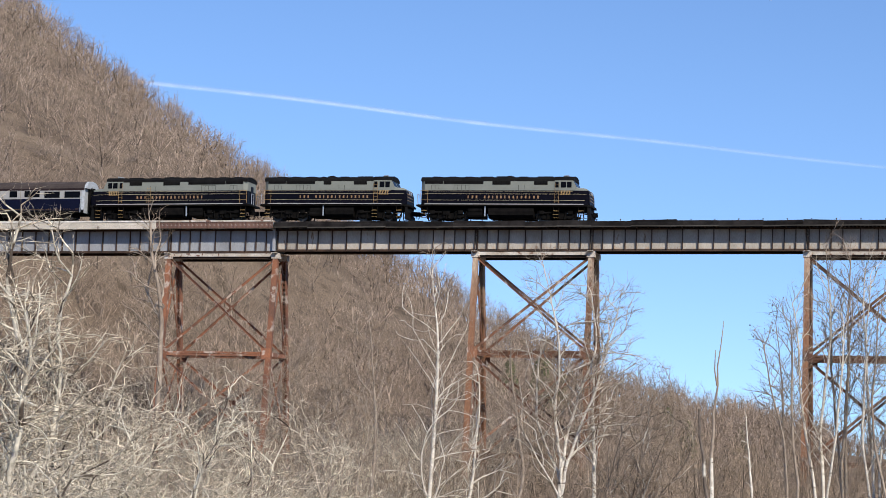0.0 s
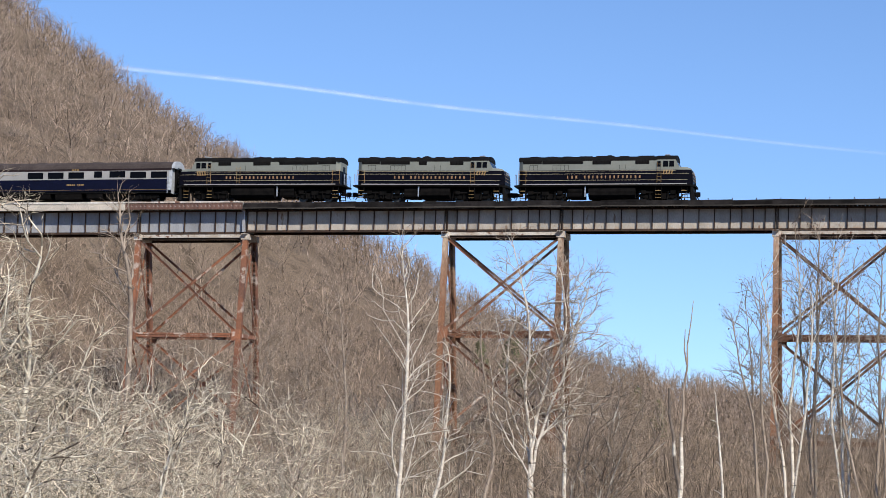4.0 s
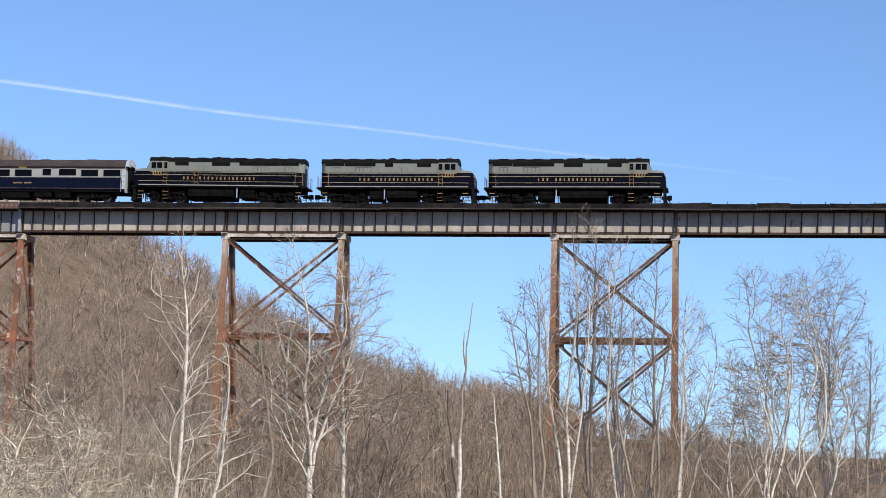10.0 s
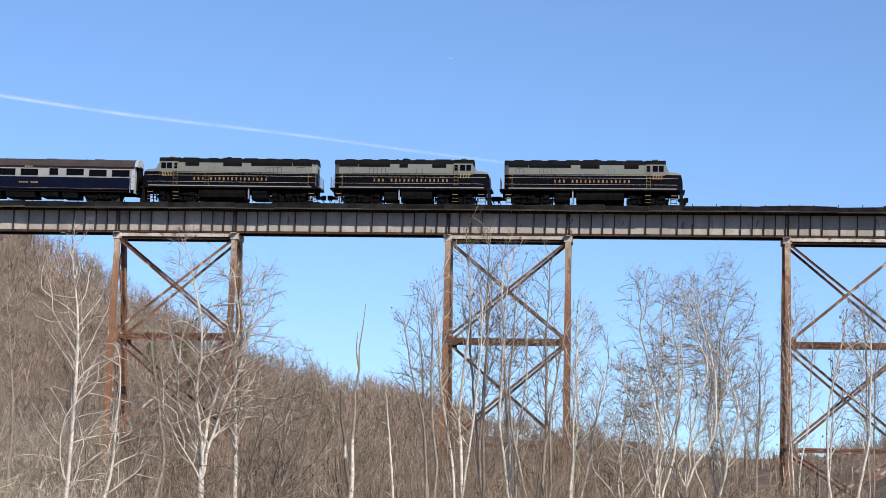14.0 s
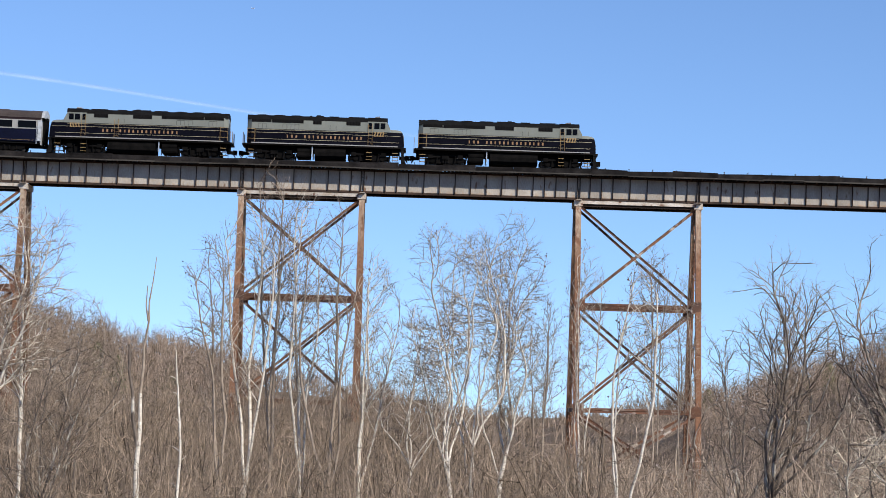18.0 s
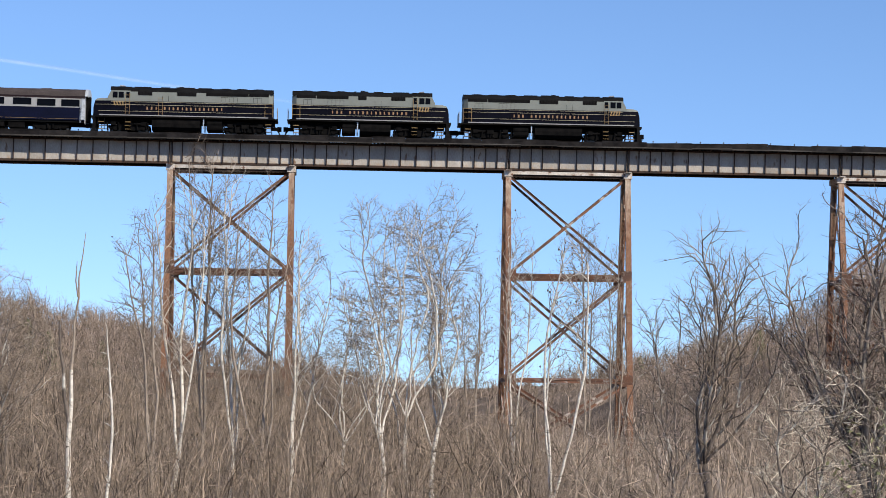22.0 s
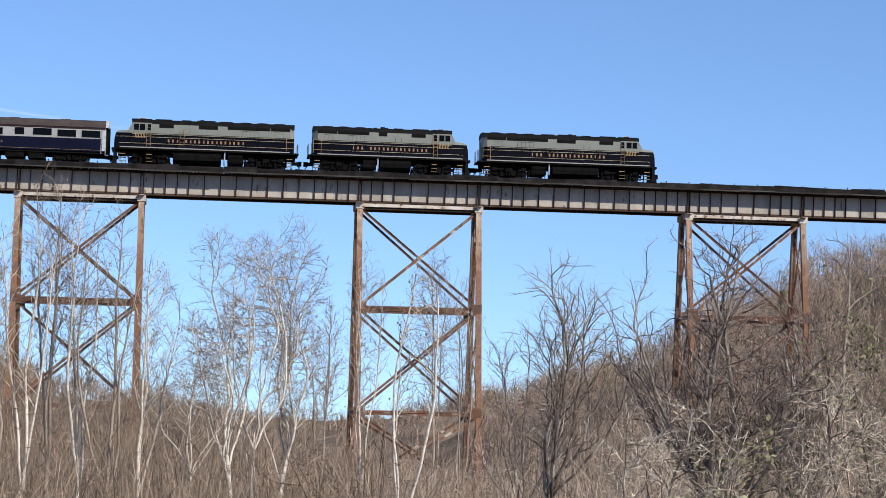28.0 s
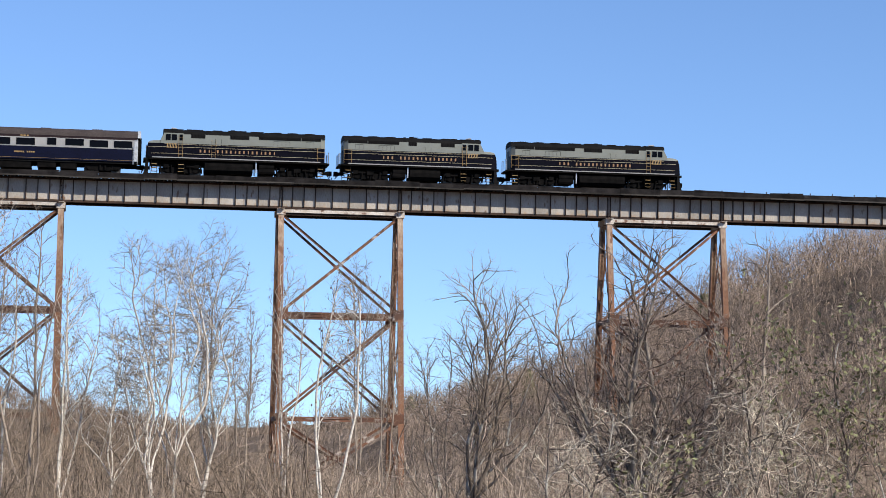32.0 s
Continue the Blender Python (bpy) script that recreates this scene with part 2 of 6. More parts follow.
# ---- mesh kit ----
class Mesh:
    """Collects boxes, beams, tubes and extrusions, then becomes one mesh."""

    def __init__(self):
        self.v, self.f, self.n = [], [], 0

    def add(self, verts, faces):
        self.v.extend(verts)
        self.f.extend([tuple(i + self.n for i in f) for f in faces])
        self.n += len(verts)
        return self

    def box(self, x0, x1, y0, y1, z0, z1):
        v = [(x, y, z) for x in (x0, x1) for y in (y0, y1) for z in (z0, z1)]
        return self.add(v, [(0, 1, 3, 2), (4, 6, 7, 5), (0, 4, 5, 1), (2, 3, 7, 6), (0, 2, 6, 4), (1, 5, 7, 3)])

    def beam(self, p, q, w, h, side=(0, 1, 0)):
        """A bar from p to q, h thick along side and w thick across it."""
        p, q = Vector(p), Vector(q)
        d = (q - p).normalized()
        s = Vector(side)
        s = (s - d * s.dot(d)).normalized()
        u = d.cross(s)
        v = [e + s * (h / 2 * a) + u * (w / 2 * b) for e in (p, q) for a, b in ((-1, -1), (-1, 1), (1, 1), (1, -1))]
        return self.add([tuple(x) for x in v], [(0, 1, 2, 3), (7, 6, 5, 4), (0, 4, 5, 1), (1, 5, 6, 2), (2, 6, 7, 3), (3, 7, 4, 0)])

    def rod(self, p, q, r0, r1=None, n=8, caps=True):
        p, q = Vector(p), Vector(q)
        r1 = r0 if r1 is None else r1
        d = (q - p).normalized()
        s = d.orthogonal().normalized()
        u = d.cross(s)
        v = [tuple(e + (s * math.cos(a) + u * math.sin(a)) * r) for e, r in ((p, r0), (q, r1)) for a in (2 * math.pi * i / n for i in range(n))]
        f = [(i, (i + 1) % n, n + (i + 1) % n, n + i) for i in range(n)]
        if caps:
            f += [tuple(reversed(range(n))), tuple(range(n, 2 * n))]
        return self.add(v, f)

    def prism(self, outline, y0, y1, axis="y"):
        """An outline in x, z (or y, z for axis x) drawn out between y0 and y1."""
        n = len(outline)
        if axis == "y":
            v = [(a, y, b) for y in (y0, y1) for a, b in outline]
        else:
            v = [(y, a, b) for y in (y0, y1) for a, b in outline]
        f = [(i, (i + 1) % n, n + (i + 1) % n, n + i) for i in range(n)]
        return self.add(v, f + [tuple(reversed(range(n))), tuple(range(n, 2 * n))])

    def mesh(self, name):
        me = bpy.data.meshes.new(name)
        me.from_pydata(self.v, [], self.f)
        bm = bmesh.new()
        bm.from_mesh(me)
        bmesh.ops.recalc_face_normals(bm, faces=bm.faces)
        bm.to_mesh(me)
        bm.free()
        return me


def part(name, made, material, parent=None, label=""):
    """Links a Mesh (or mesh data) as one object under a thing or under a part."""
    me = made.mesh(name) if isinstance(made, Mesh) else made
    if not me.materials:
        me.materials.append(material)
    ob = new(name, me)
    ob.parent = parent
    return tagged(ob, label) if label else ob


def thing(name, label, category, group="", kind="", at=None):
    ob = new(name)
    ob.empty_display_size = 0.5
    if at is not None:
        ob.matrix_basis = at
    return tagged(ob, label, category, group, kind)


def tubes(name, seg, sides=3):
    """One mesh of tapered tubes from rows of x0 y0 z0 x1 y1 z1 r0 r1; a row whose r1 is 0 runs out in a point."""
    seg = np.asarray(seg, dtype=np.float64)
    p, q, r0, r1 = seg[:, 0:3], seg[:, 3:6], seg[:, 6], seg[:, 7]
    d = q - p
    d /= np.maximum(np.linalg.norm(d, axis=1), 1e-9)[:, None]
    ref = np.where(np.abs(d[:, 2:3]) < 0.9, np.array([[0.0, 0, 1]]), np.array([[1.0, 0, 0]]))
    s = np.cross(d, ref)
    s /= np.linalg.norm(s, axis=1)[:, None]
    u = np.cross(d, s)
    a = np.arange(sides) * 2 * np.pi / sides
    ring = np.cos(a)[None, :, None] * s[:, None, :] + np.sin(a)[None, :, None] * u[:, None, :]
    low = p[:, None, :] + ring * r0[:, None, None]
    blunt = r1 > 0
    i = np.arange(sides)
    v1 = np.concatenate([low[blunt], q[blunt][:, None, :] + ring[blunt] * r1[blunt][:, None, None]], axis=1).reshape(-1, 3)
    quad = np.stack([i, (i + 1) % sides, sides + (i + 1) % sides, sides + i], axis=1)
    f1 = (quad[None] + (np.arange(blunt.sum()) * 2 * sides)[:, None, None]).reshape(-1, 4)
    v2 = np.concatenate([low[~blunt], q[~blunt][:, None, :]], axis=1).reshape(-1, 3)
    tri = np.stack([i, (i + 1) % sides, np.full(sides, sides)], axis=1)
    f2 = (tri[None] + (np.arange((~blunt).sum()) * (sides + 1))[:, None, None] + len(v1)).reshape(-1, 3)
    return raw_mesh(name, np.concatenate([v1, v2]), f1, f2)


def raw_mesh(name, v, *faces):
    """Mesh data from an array of corners and arrays of faces, each with one number of corners."""
    me = bpy.data.meshes.new(name)
    faces = [np.ascontiguousarray(f, dtype=np.int32) for f in faces if len(f)]
    loops = np.concatenate([f.ravel() for f in faces])
    size = np.concatenate([np.full(len(f), f.shape[1], dtype=np.int32) for f in faces])
    me.vertices.add(len(v))
    me.vertices.foreach_set("co", np.ascontiguousarray(v, dtype=np.float32).ravel())
    me.loops.add(len(loops))
    me.loops.foreach_set("vertex_index", loops)
    me.polygons.add(len(size))
    me.polygons.foreach_set("loop_start", np.concatenate([[0], np.cumsum(size)[:-1]]).astype(np.int32))
    me.update(calc_edges=True)
    me.validate()
    return me

# ---- ground: a valley floor that rises to wooded hills ----
HILL_AZ = (-180, -90, -60, -40, -27, -23, -19, -14.7, -10.2, -6.5, -3, 0, 1.4, 3.5, 5.7, 7.3, 8.3, 9.5, 10.6, 12.6, 14.3, 17, 18.5, 21.5, 30, 60, 90, 180)
HILL_EL = (3, 5, 9, 14.4, 12.75, 10.15, 7.6, 5.2, 2.8, 1.85, 1.15, 0.75, 0.36, 0.08, 0.3, 0.7, 1.0, 1.1, 1.7, 2.2, 3.5, 5.2, 5.6, 6.2, 8, 8, 5, 3)
HILL_R = (900, 700, 560, 600, 600, 580, 540, 480, 470, 520, 700, 900, 1000, 1100, 800, 640, 560, 520, 480, 420, 370, 340, 330, 320, 320, 400, 600, 900)
BANK_X = (-400, -130, -109, -96, -84, -55, -30, 12, 30, 34, 46, 60, 68, 80, 95, 108, 121, 300)
BANK_Z = (30, 24.5, 23, 9, 2.0, -0.5, -1.0, -0.6, -8.0, -9.5, -9.5, -2.0, 0.4, 2.5, 6, 13, 22.5, 34)


def ease(u):
    u = np.clip(u, 0, 1)
    return u * u * (3 - 2 * u)


def ground_z(x, y):
    """Height of the ground, for numbers or arrays."""
    x, y = np.asarray(x, dtype=float), np.asarray(y, dtype=float)
    dx, dy = x - EYE[0], y - EYE[1]
    r, az = np.hypot(dx, dy), np.degrees(np.arctan2(dx, dy))
    floor = -1.7 - 5.3 * ease((r - 4) / 45) + 1.2 * ease((-az - 12) / 15) * ease((r - 30) / 40)
    bank = np.interp(x, BANK_X, BANK_Z)
    z = floor + (bank - floor) * ease((y + 38) / 32)
    crest_r = np.interp(az, HILL_AZ, HILL_R)
    crest = crest_r * np.tan(np.radians(np.interp(az, HILL_AZ, HILL_EL))) - 8.0
    foot = np.where(np.abs(az) < 60, np.minimum(212 / np.maximum(np.cos(np.radians(az)), 0.3), crest_r * 0.8), crest_r * 0.3)
    u = np.clip((r - foot) / (crest_r - foot), 0, None)
    rise = np.where(u < 1, 0.75 * np.clip(u, 0, 1) + 0.25 * ease(u), 1 - 0.35 * ease((u - 1) / 2.5))
    start = np.clip(z, -12, 25)
    hill = start + (crest - start) * rise
    z = np.where(u > 0, hill, z)
    bumps = 0.8 * np.sin(x * 0.061 + 1.3) * np.sin(y * 0.053) + 0.35 * np.sin(x * 0.19 + y * 0.13)
    return z + bumps * ease((r - 12) / 60) * (1 + 2.0 * ease(u))


def spot(az, r):
    """Plan position by bearing in degrees from the bridge's normal and distance from the camera's stand."""
    return EYE[0] + r * math.sin(radians(az)), EYE[1] + r * math.cos(radians(az))


az_grid = np.unique(np.concatenate([np.arange(-180, 181, 4.0), np.arange(-34, 32, 0.5)]))[:-1]
r_grid = np.concatenate([np.linspace(0.002, 60, 16), np.linspace(66, 330, 60), np.geomspace(340, 4900, 46)])
A, Rr = np.meshgrid(np.radians(az_grid), r_grid, indexing="ij")
gx, gy = EYE[0] + 0.6 + Rr * np.sin(A), EYE[1] - 0.6 + Rr * np.cos(A)
gz = ground_z(gx, gy)
na, nr = A.shape
gi = np.arange(na * nr).reshape(na, nr)
quads = np.stack([gi, np.roll(gi, -1, 0), np.roll(np.roll(gi, -1, 0), -1, 1), np.roll(gi, -1, 1)], -1)[:, :-1].reshape(-1, 4)
gverts = np.stack([gx, gy, gz], -1).reshape(-1, 3)
ground = part("ground", raw_mesh("ground", gverts, quads), LEAF_LITTER)
ground.data.shade_smooth()
tagged(ground, "leaf-strewn brown valley floor rising to wooded hillsides", "ground", kind="structure")

# ---- the viaduct: plate girders on braced steel towers, 33.53 m from tower to tower ----
PITCH, TOWER_W, SPREAD, BATTER = 33.53, 11.97, 2.6, 0.128
GIRDER_TOP, DECK_Z, RAIL_Z, TRACK_Y = 24.45, 24.85, 25.05, 1.3
CAP_Z = 22.15


def leg_y(z, far):
    """Lateral place of a battered leg at height z."""
    out = BATTER * (CAP_Z - z)
    return SPREAD + out if far else -out


def lattice_leg(parent, x, z0, z1, far, metal):
    """A column of two plates with corner angles, laced on both open sides."""
    p, q = Vector((x, leg_y(z0, far), z0)), Vector((x, leg_y(z1, far), z1))
    d = (q - p).normalized()
    s = Vector((0, d.z, -d.y))
    outer = 1.0 if far else -1.0
    if s.y < 0:
        s = -s
    leg = part("leg", Mesh().beam(p + s * (0.25 * outer), q + s * (0.25 * outer), 0.56, 0.03, s), metal, parent)
    for b in (-0.25, 0.25):
        o = Vector((b, 0, 0))
        part("side_plate", Mesh().beam(p + o, q + o, 0.03, 0.47, s), metal, leg)
        o = Vector((b * 0.8, 0, 0)) - s * (0.245 * outer)
        part("corner_angle", Mesh().beam(p + o, q + o, 0.11, 0.02, s), metal, leg)
    m = Mesh()
    steps = max(4, int((q - p).length / 0.5))
    for i in range(steps):
        e0, e1 = p.lerp(q, i / steps), p.lerp(q, (i + 1) / steps)
        sg = 1 if i % 2 else -1
        o = -s * (0.262 * outer)
        for g in (sg, -sg):
            m.beam(e0 + o + Vector((-0.22 * g, 0, 0)), e1 + o + Vector((0.22 * g, 0, 0)), 0.07, 0.012, s)
    tagged(part("lacing", m, metal, leg), kind="stuff")
    return leg


def channel_strut(parent, name, p, q, depth, metal):
    """A strut of two channels with batten plates between them."""
    m = Mesh()
    p, q = Vector(p), Vector(q)
    up = Vector((0, 0, 1))
    side = (q - p).normalized().cross(up)
    gap = 0.1 if name == "strut" else 0.0
    for a in (-0.16, 0.16):
        if gap and a * side.y < 0:
            for b in (-1, 1):
                o = side * a + up * (b * (depth + gap) / 4)
                m.beam(p + o, q + o, (depth - gap) / 2, 0.03, side)
        else:
            m.beam(p + side * a, q + side * a, depth, 0.03, side)
        for b in (-depth / 2, depth / 2):
            m.beam(p + side * a * 0.75 + up * b, q + side * a * 0.75 + up * b, 0.03, 0.13, side)
    n = max(3, int((q - p).length / 1.1))
    for i in range(n + 1):
        c = p.lerp(q, i / n)
        d = (q - p).normalized()
        m.beam(c - d * 0.14 + up * depth / 2, c + d * 0.14 + up * depth / 2, 0.02, 0.3, side)
    return part(name, m, metal, parent)


def angle_brace(parent, p, q, metal):
    """A diagonal of two angles back to back with stitch plates."""
    m = Mesh()
    p, q = Vector(p), Vector(q)
    d = (q - p).normalized()
    n = Vector((0, 1, 0)) if abs(d.x) > 0.3 else Vector((1, 0, 0))
    u = d.cross(n).normalized()
    m.beam(p, q, 0.25, 0.02, n)
    m.beam(p + u * 0.115 - n * 0.05, q + u * 0.115 - n * 0.05, 0.02, 0.1, n)
    m.beam(p - u * 0.115 - n * 0.05, q - u * 0.115 - n * 0.05, 0.02, 0.1, n)
    return part("brace", m, metal, parent)


def tower(x, base, levels, metal, label, cap=CAP_Z, column=None):
    """A four-legged tower: cap struts, then for each level a panel of crossed braces and a strut below it."""
    t = thing("trestle_tower", label, "bridge tower", "towers of the viaduct", at=pose(0, 0, 0))
    xs = (x, x + TOWER_W)
    for far in (False, True):
        for xx in xs:
            leg = lattice_leg(t, xx, base, cap - 0.05, far, column or metal)
            y = leg_y(cap, far)
            part("bearing_block", Mesh().box(xx - 0.42, xx + 0.42, y - 0.42, y + 0.42, cap - 0.62, cap - 0.04), CAP, leg, "pale peeling bearing block")
            yb = leg_y(base, far)
            part("pedestal", Mesh().prism([(xx - 0.8, base - 3.0), (xx + 0.8, base - 3.0), (xx + 0.5, base), (xx - 0.5, base)], yb - 0.6, yb + 0.6), CONCRETE, t, "stained concrete pedestal")
        y = leg_y(cap - 0.3, far)
        channel_strut(t, "cap_strut", (xs[0] + 0.35, y, cap - 0.22), (xs[1] - 0.35, y, cap - 0.22), 0.3, CAP)
        m = Mesh()
        m.box(xs[0] + 0.35, xs[1] - 0.35, y - 0.1, y + 0.22, cap - 0.62, cap - 0.57).box(xs[0] + 0.35, xs[1] - 0.35, y + 0.09, y + 0.12, cap - 0.58, cap - 0.36)
        for i in range(40):
            e = xs[0] + 0.35 + (TOWER_W - 0.7) * i / 40
            m.beam((e, y + 0.02, cap - 0.6), (e + (TOWER_W - 0.7) / 40, y + 0.02, cap - 0.36), 0.06, 0.05)
            m.beam((e, y + 0.06, cap - 0.36), (e + (TOWER_W - 0.7) / 40, y + 0.06, cap - 0.6), 0.06, 0.05)
        tagged(part("cap_lattice", m, FLANGE, t), kind="stuff")
        top = cap - 0.75
        for z in levels:
            yt, yz = leg_y(top, far), leg_y(z, far)
            channel_strut(t, "strut", (xs[0] + 0.28, yz, z), (xs[1] - 0.28, yz, z), 0.4, metal)
            lo = z + 0.35
            yl = leg_y(lo, far)
            o = -0.06 if not far else 0.06
            angle_brace(t, (xs[0] + 0.3, yt + o, top), (xs[1] - 0.3, yl + o, lo), metal)
            angle_brace(t, (xs[0] + 0.3, yl - o, lo), (xs[1] - 0.3, yt - o, top), metal)
            cx, cz = (xs[0] + xs[1]) / 2, (top + lo) / 2
            part("gusset_plate", Mesh().box(cx - 0.28, cx + 0.28, leg_y(cz, far) - 0.02, leg_y(cz, far) + 0.02, cz - 0.22, cz + 0.22), metal, t)
            for xx, sg in ((xs[0], 1), (xs[1], -1)):
                f = -0.3 if not far else 0.3
                part("gusset_plate", Mesh().box(min(xx - 0.29 * sg, xx + 0.75 * sg), max(xx - 0.29 * sg, xx + 0.75 * sg), yz + f - 0.012, yz + f + 0.012, z - 0.55, z + 0.6), metal, t)
            top = z - 0.35
    for xx in xs:
        m = Mesh().box(xx - 0.3, xx + 0.3, -0.9, SPREAD + 0.9, cap - 0.045, cap - 0.005)
        part("cap_plate", m, CAP, t)
        top = cap - 0.6
        for z in levels:
            channel_strut(t, "cross_strut", (xx, leg_y(z, False) + 0.25, z), (xx, leg_y(z, True) - 0.25, z), 0.36, metal)
            angle_brace(t, (xx + 0.05, leg_y(top, False), top), (xx + 0.05, leg_y(z, True), z + 0.3), metal)
            angle_brace(t, (xx - 0.05, leg_y(z, False), z + 0.3), (xx - 0.05, leg_y(top, True), top), metal)
            top = z - 0.3
    return t


def stiffener_places(x0, x1):
    """Where the vertical stiffeners stand: close together near the ends, wider in the middle."""
    length = x1 - x0
    ends = 3 if length < 15 else 4
    mid = max(1, round((length - 2 * ends * 1.14) / 1.57))
    step_mid = (length - 2 * ends * 1.14) / mid
    out, x = [x0 + 0.14], x0
    for s in [1.14] * ends + [step_mid] * mid + [1.14] * (ends - 1):
        x += s
        out.append(x)
    return out + [x1 - 0.14]


def girder_span(x0, x1, bottom, paint, label):
    g = thing("girder_span", label, "bridge girder", "girder spans of the viaduct")
    for y, far in ((0.0, False), (SPREAD, True)):
        places = stiffener_places(x0, x1)
        edges = [x0 + 0.03] + places[1:-1] + [x1 - 0.03]
        if far:
            part("web", Mesh().box(x0 + 0.03, x1 - 0.03, y - 0.012, y + 0.012, bottom + 0.04, GIRDER_TOP - 0.04), paint, g)
        else:
            web = part("web", Mesh().box(x0 + 0.03, x1 - 0.03, y + 0.002, y + 0.012, bottom + 0.04, GIRDER_TOP - 0.04), paint, g)
            for a, b in zip(edges, edges[1:]):
                part("web_plate", Mesh().box(a + 0.004, b - 0.004, y - 0.012, y, bottom + 0.04, GIRDER_TOP - 0.04), paint, web)
        # the bottom flange's deep dark band includes the shade along it
        for nm, z0, z1, w in (("bottom_flange", bottom, bottom + 0.09, 0.26), ("top_flange", GIRDER_TOP - 0.05, GIRDER_TOP, 0.22)):
            m = Mesh().box(x0 + 0.02, x1 - 0.02, y - w, y + w, z0, z1)
            zz = z0 + 0.24 if nm == "bottom_flange" else z1 - 0.11
            m.box(x0 + 0.02, x1 - 0.02, y - 0.05, y - 0.012, min(zz, z0), max(zz, z1))
            part(nm, m, FLANGE, g)
        if not far:
            # stiffeners are darker than the web to paint in their shaded sides
            stiff = Mesh().box(-0.05, 0.05, -0.034, -0.012, bottom + 0.06, GIRDER_TOP - 0.06)
            stiff.box(-0.026, 0.026, -0.22, -0.034, bottom + 0.06, GIRDER_TOP - 0.06)
            data = stiff.mesh("stiffener")
            data.materials.append(FLANGE)
            for x in places:
                o = part("stiffener", data, FLANGE, web)
                o.location.x = x
    m = Mesh()
    n = max(3, int((x1 - x0) / 2.4))
    for i in range(n):
        a, b = x0 + (x1 - x0) * i / n, x0 + (x1 - x0) * (i + 1) / n
        m.beam((a, 0.1, GIRDER_TOP - 0.4), (b, SPREAD - 0.1, GIRDER_TOP - 0.4) if i % 2 else (b, 0.1, GIRDER_TOP - 0.4), 0.09, 0.09)
        m.beam((a + 0.1, 0.05, bottom + 0.3), (a + 0.1, SPREAD - 0.05, GIRDER_TOP - 0.4), 0.08, 0.08, (1, 0, 0))
    part("sway_bracing", m, FLANGE, g)
    return g


LEFT_END, RIGHT_END, STEP_X = -106.0, 120.0, -55.1
tower(-2 * PITCH, -0.8, (11.3, 1.4), RUST_RED, "red-rusted steel trestle tower with a pale cap strut among bright branches", 22.0)
tower(-PITCH, -1.3, (11.75, 1.4), RUST, "rusty steel trestle tower with crossed braces behind white-barked trees", column=LEG_FADED)
tower(0.0, -1.3, (11.6, 1.3), RUST, "rusty steel trestle tower with crossed braces against the sky", column=LEG_FADED)
tower(PITCH, -8.6, (11.6, 1.3, -6.5), RUST, "tall rusty steel trestle tower with peeling pale legs", column=LEG_FADED)
tower(2 * PITCH, 0.8, (11.6, 1.6), RUST, "rusty steel trestle tower standing in brush below the hillside", column=LEG_FADED)
cuts = [LEFT_END, -2 * PITCH]
for k in range(-2, 3):
    cuts += [k * PITCH + TOWER_W, (k + 1) * PITCH]
cuts[-1] = RIGHT_END
for a, b in zip(cuts, cuts[1:]):
    if b < STEP_X + 1:
        girder_span(a, b, 22.0, GIRDER_PALE, "deep pale grey riveted plate girder span")
    else:
        girder_span(a, b, CAP_Z, GIRDER, "weathered grey plate girder span with rust along its foot")

# abutments
for x0, x1, nm in ((LEFT_END - 5, LEFT_END + 0.6, "abutment"), (RIGHT_END - 0.6, RIGHT_END + 5, "abutment")):
    t = tagged(part(nm, Mesh().box(x0, x1, -1.4, SPREAD + 1.4, 6.0, 21.7 if x0 < 0 else 22.1).box(x0 if x0 < 0 else x0 + 1.4, x1 - 1.4 if x0 < 0 else x1, -1.4, SPREAD + 1.4, 21.7, 24.5), CONCRETE), "stained concrete abutment set into the hillside", "abutment", kind="structure")

# deck: rails, guard timbers with a ragged outer edge, ties
rng = random.Random(4)
def rise(x):
    """How far the track climbs above its level towards the older spans."""
    u = min(1.0, max(0.0, (-15 - x) / 45))
    return 0.36 * u * u * (3 - 2 * u)


deck = thing("track_deck", "open timber track deck with creosoted ties and two steel rails", "railway track", kind="structure")
for y in (TRACK_Y - 0.75, TRACK_Y + 0.75):
    m = Mesh()
    bends = [LEFT_END - 40, -60, -52.5, -45, -37.5, -30, -22.5, -15, RIGHT_END + 60]
    for a, b in zip(bends, bends[1:]):
        for drop, high_by, wide in ((0.0225, 0.045, 0.072), (0.105, 0.13, 0.018), (0.18, 0.03, 0.14)):
            m.beam((a, y, RAIL_Z - drop + rise(a)), (b, y, RAIL_Z - drop + rise(b)), high_by, wide)
    part("rail", m, RAIL, deck)
tie_data = Mesh().box(-0.115, 0.115, TRACK_Y - 1.75, TRACK_Y + 1.75, GIRDER_TOP + 0.004, DECK_Z).mesh("tie")
tie_data.materials.append(TIMBER)
far_ties = Mesh()
x, count = LEFT_END, 0
while x < RIGHT_END:
    if -34 < x < 76 and count < 290:
        o = part("tie", tie_data, TIMBER, deck)
        o.location = (x, rng.uniform(-0.08, 0.08), rise(x) - rng.uniform(0.0, 0.004))
        count += 1
    else:
        dy = rng.uniform(-0.08, 0.08)
        far_ties.box(x - 0.115, x + 0.115, TRACK_Y - 1.75 + dy, TRACK_Y + 1.75 + dy, GIRDER_TOP + 0.004, DECK_Z + rise(x))
    x += 0.38
tagged(part("ties", far_ties, TIMBER, deck), kind="stuff")
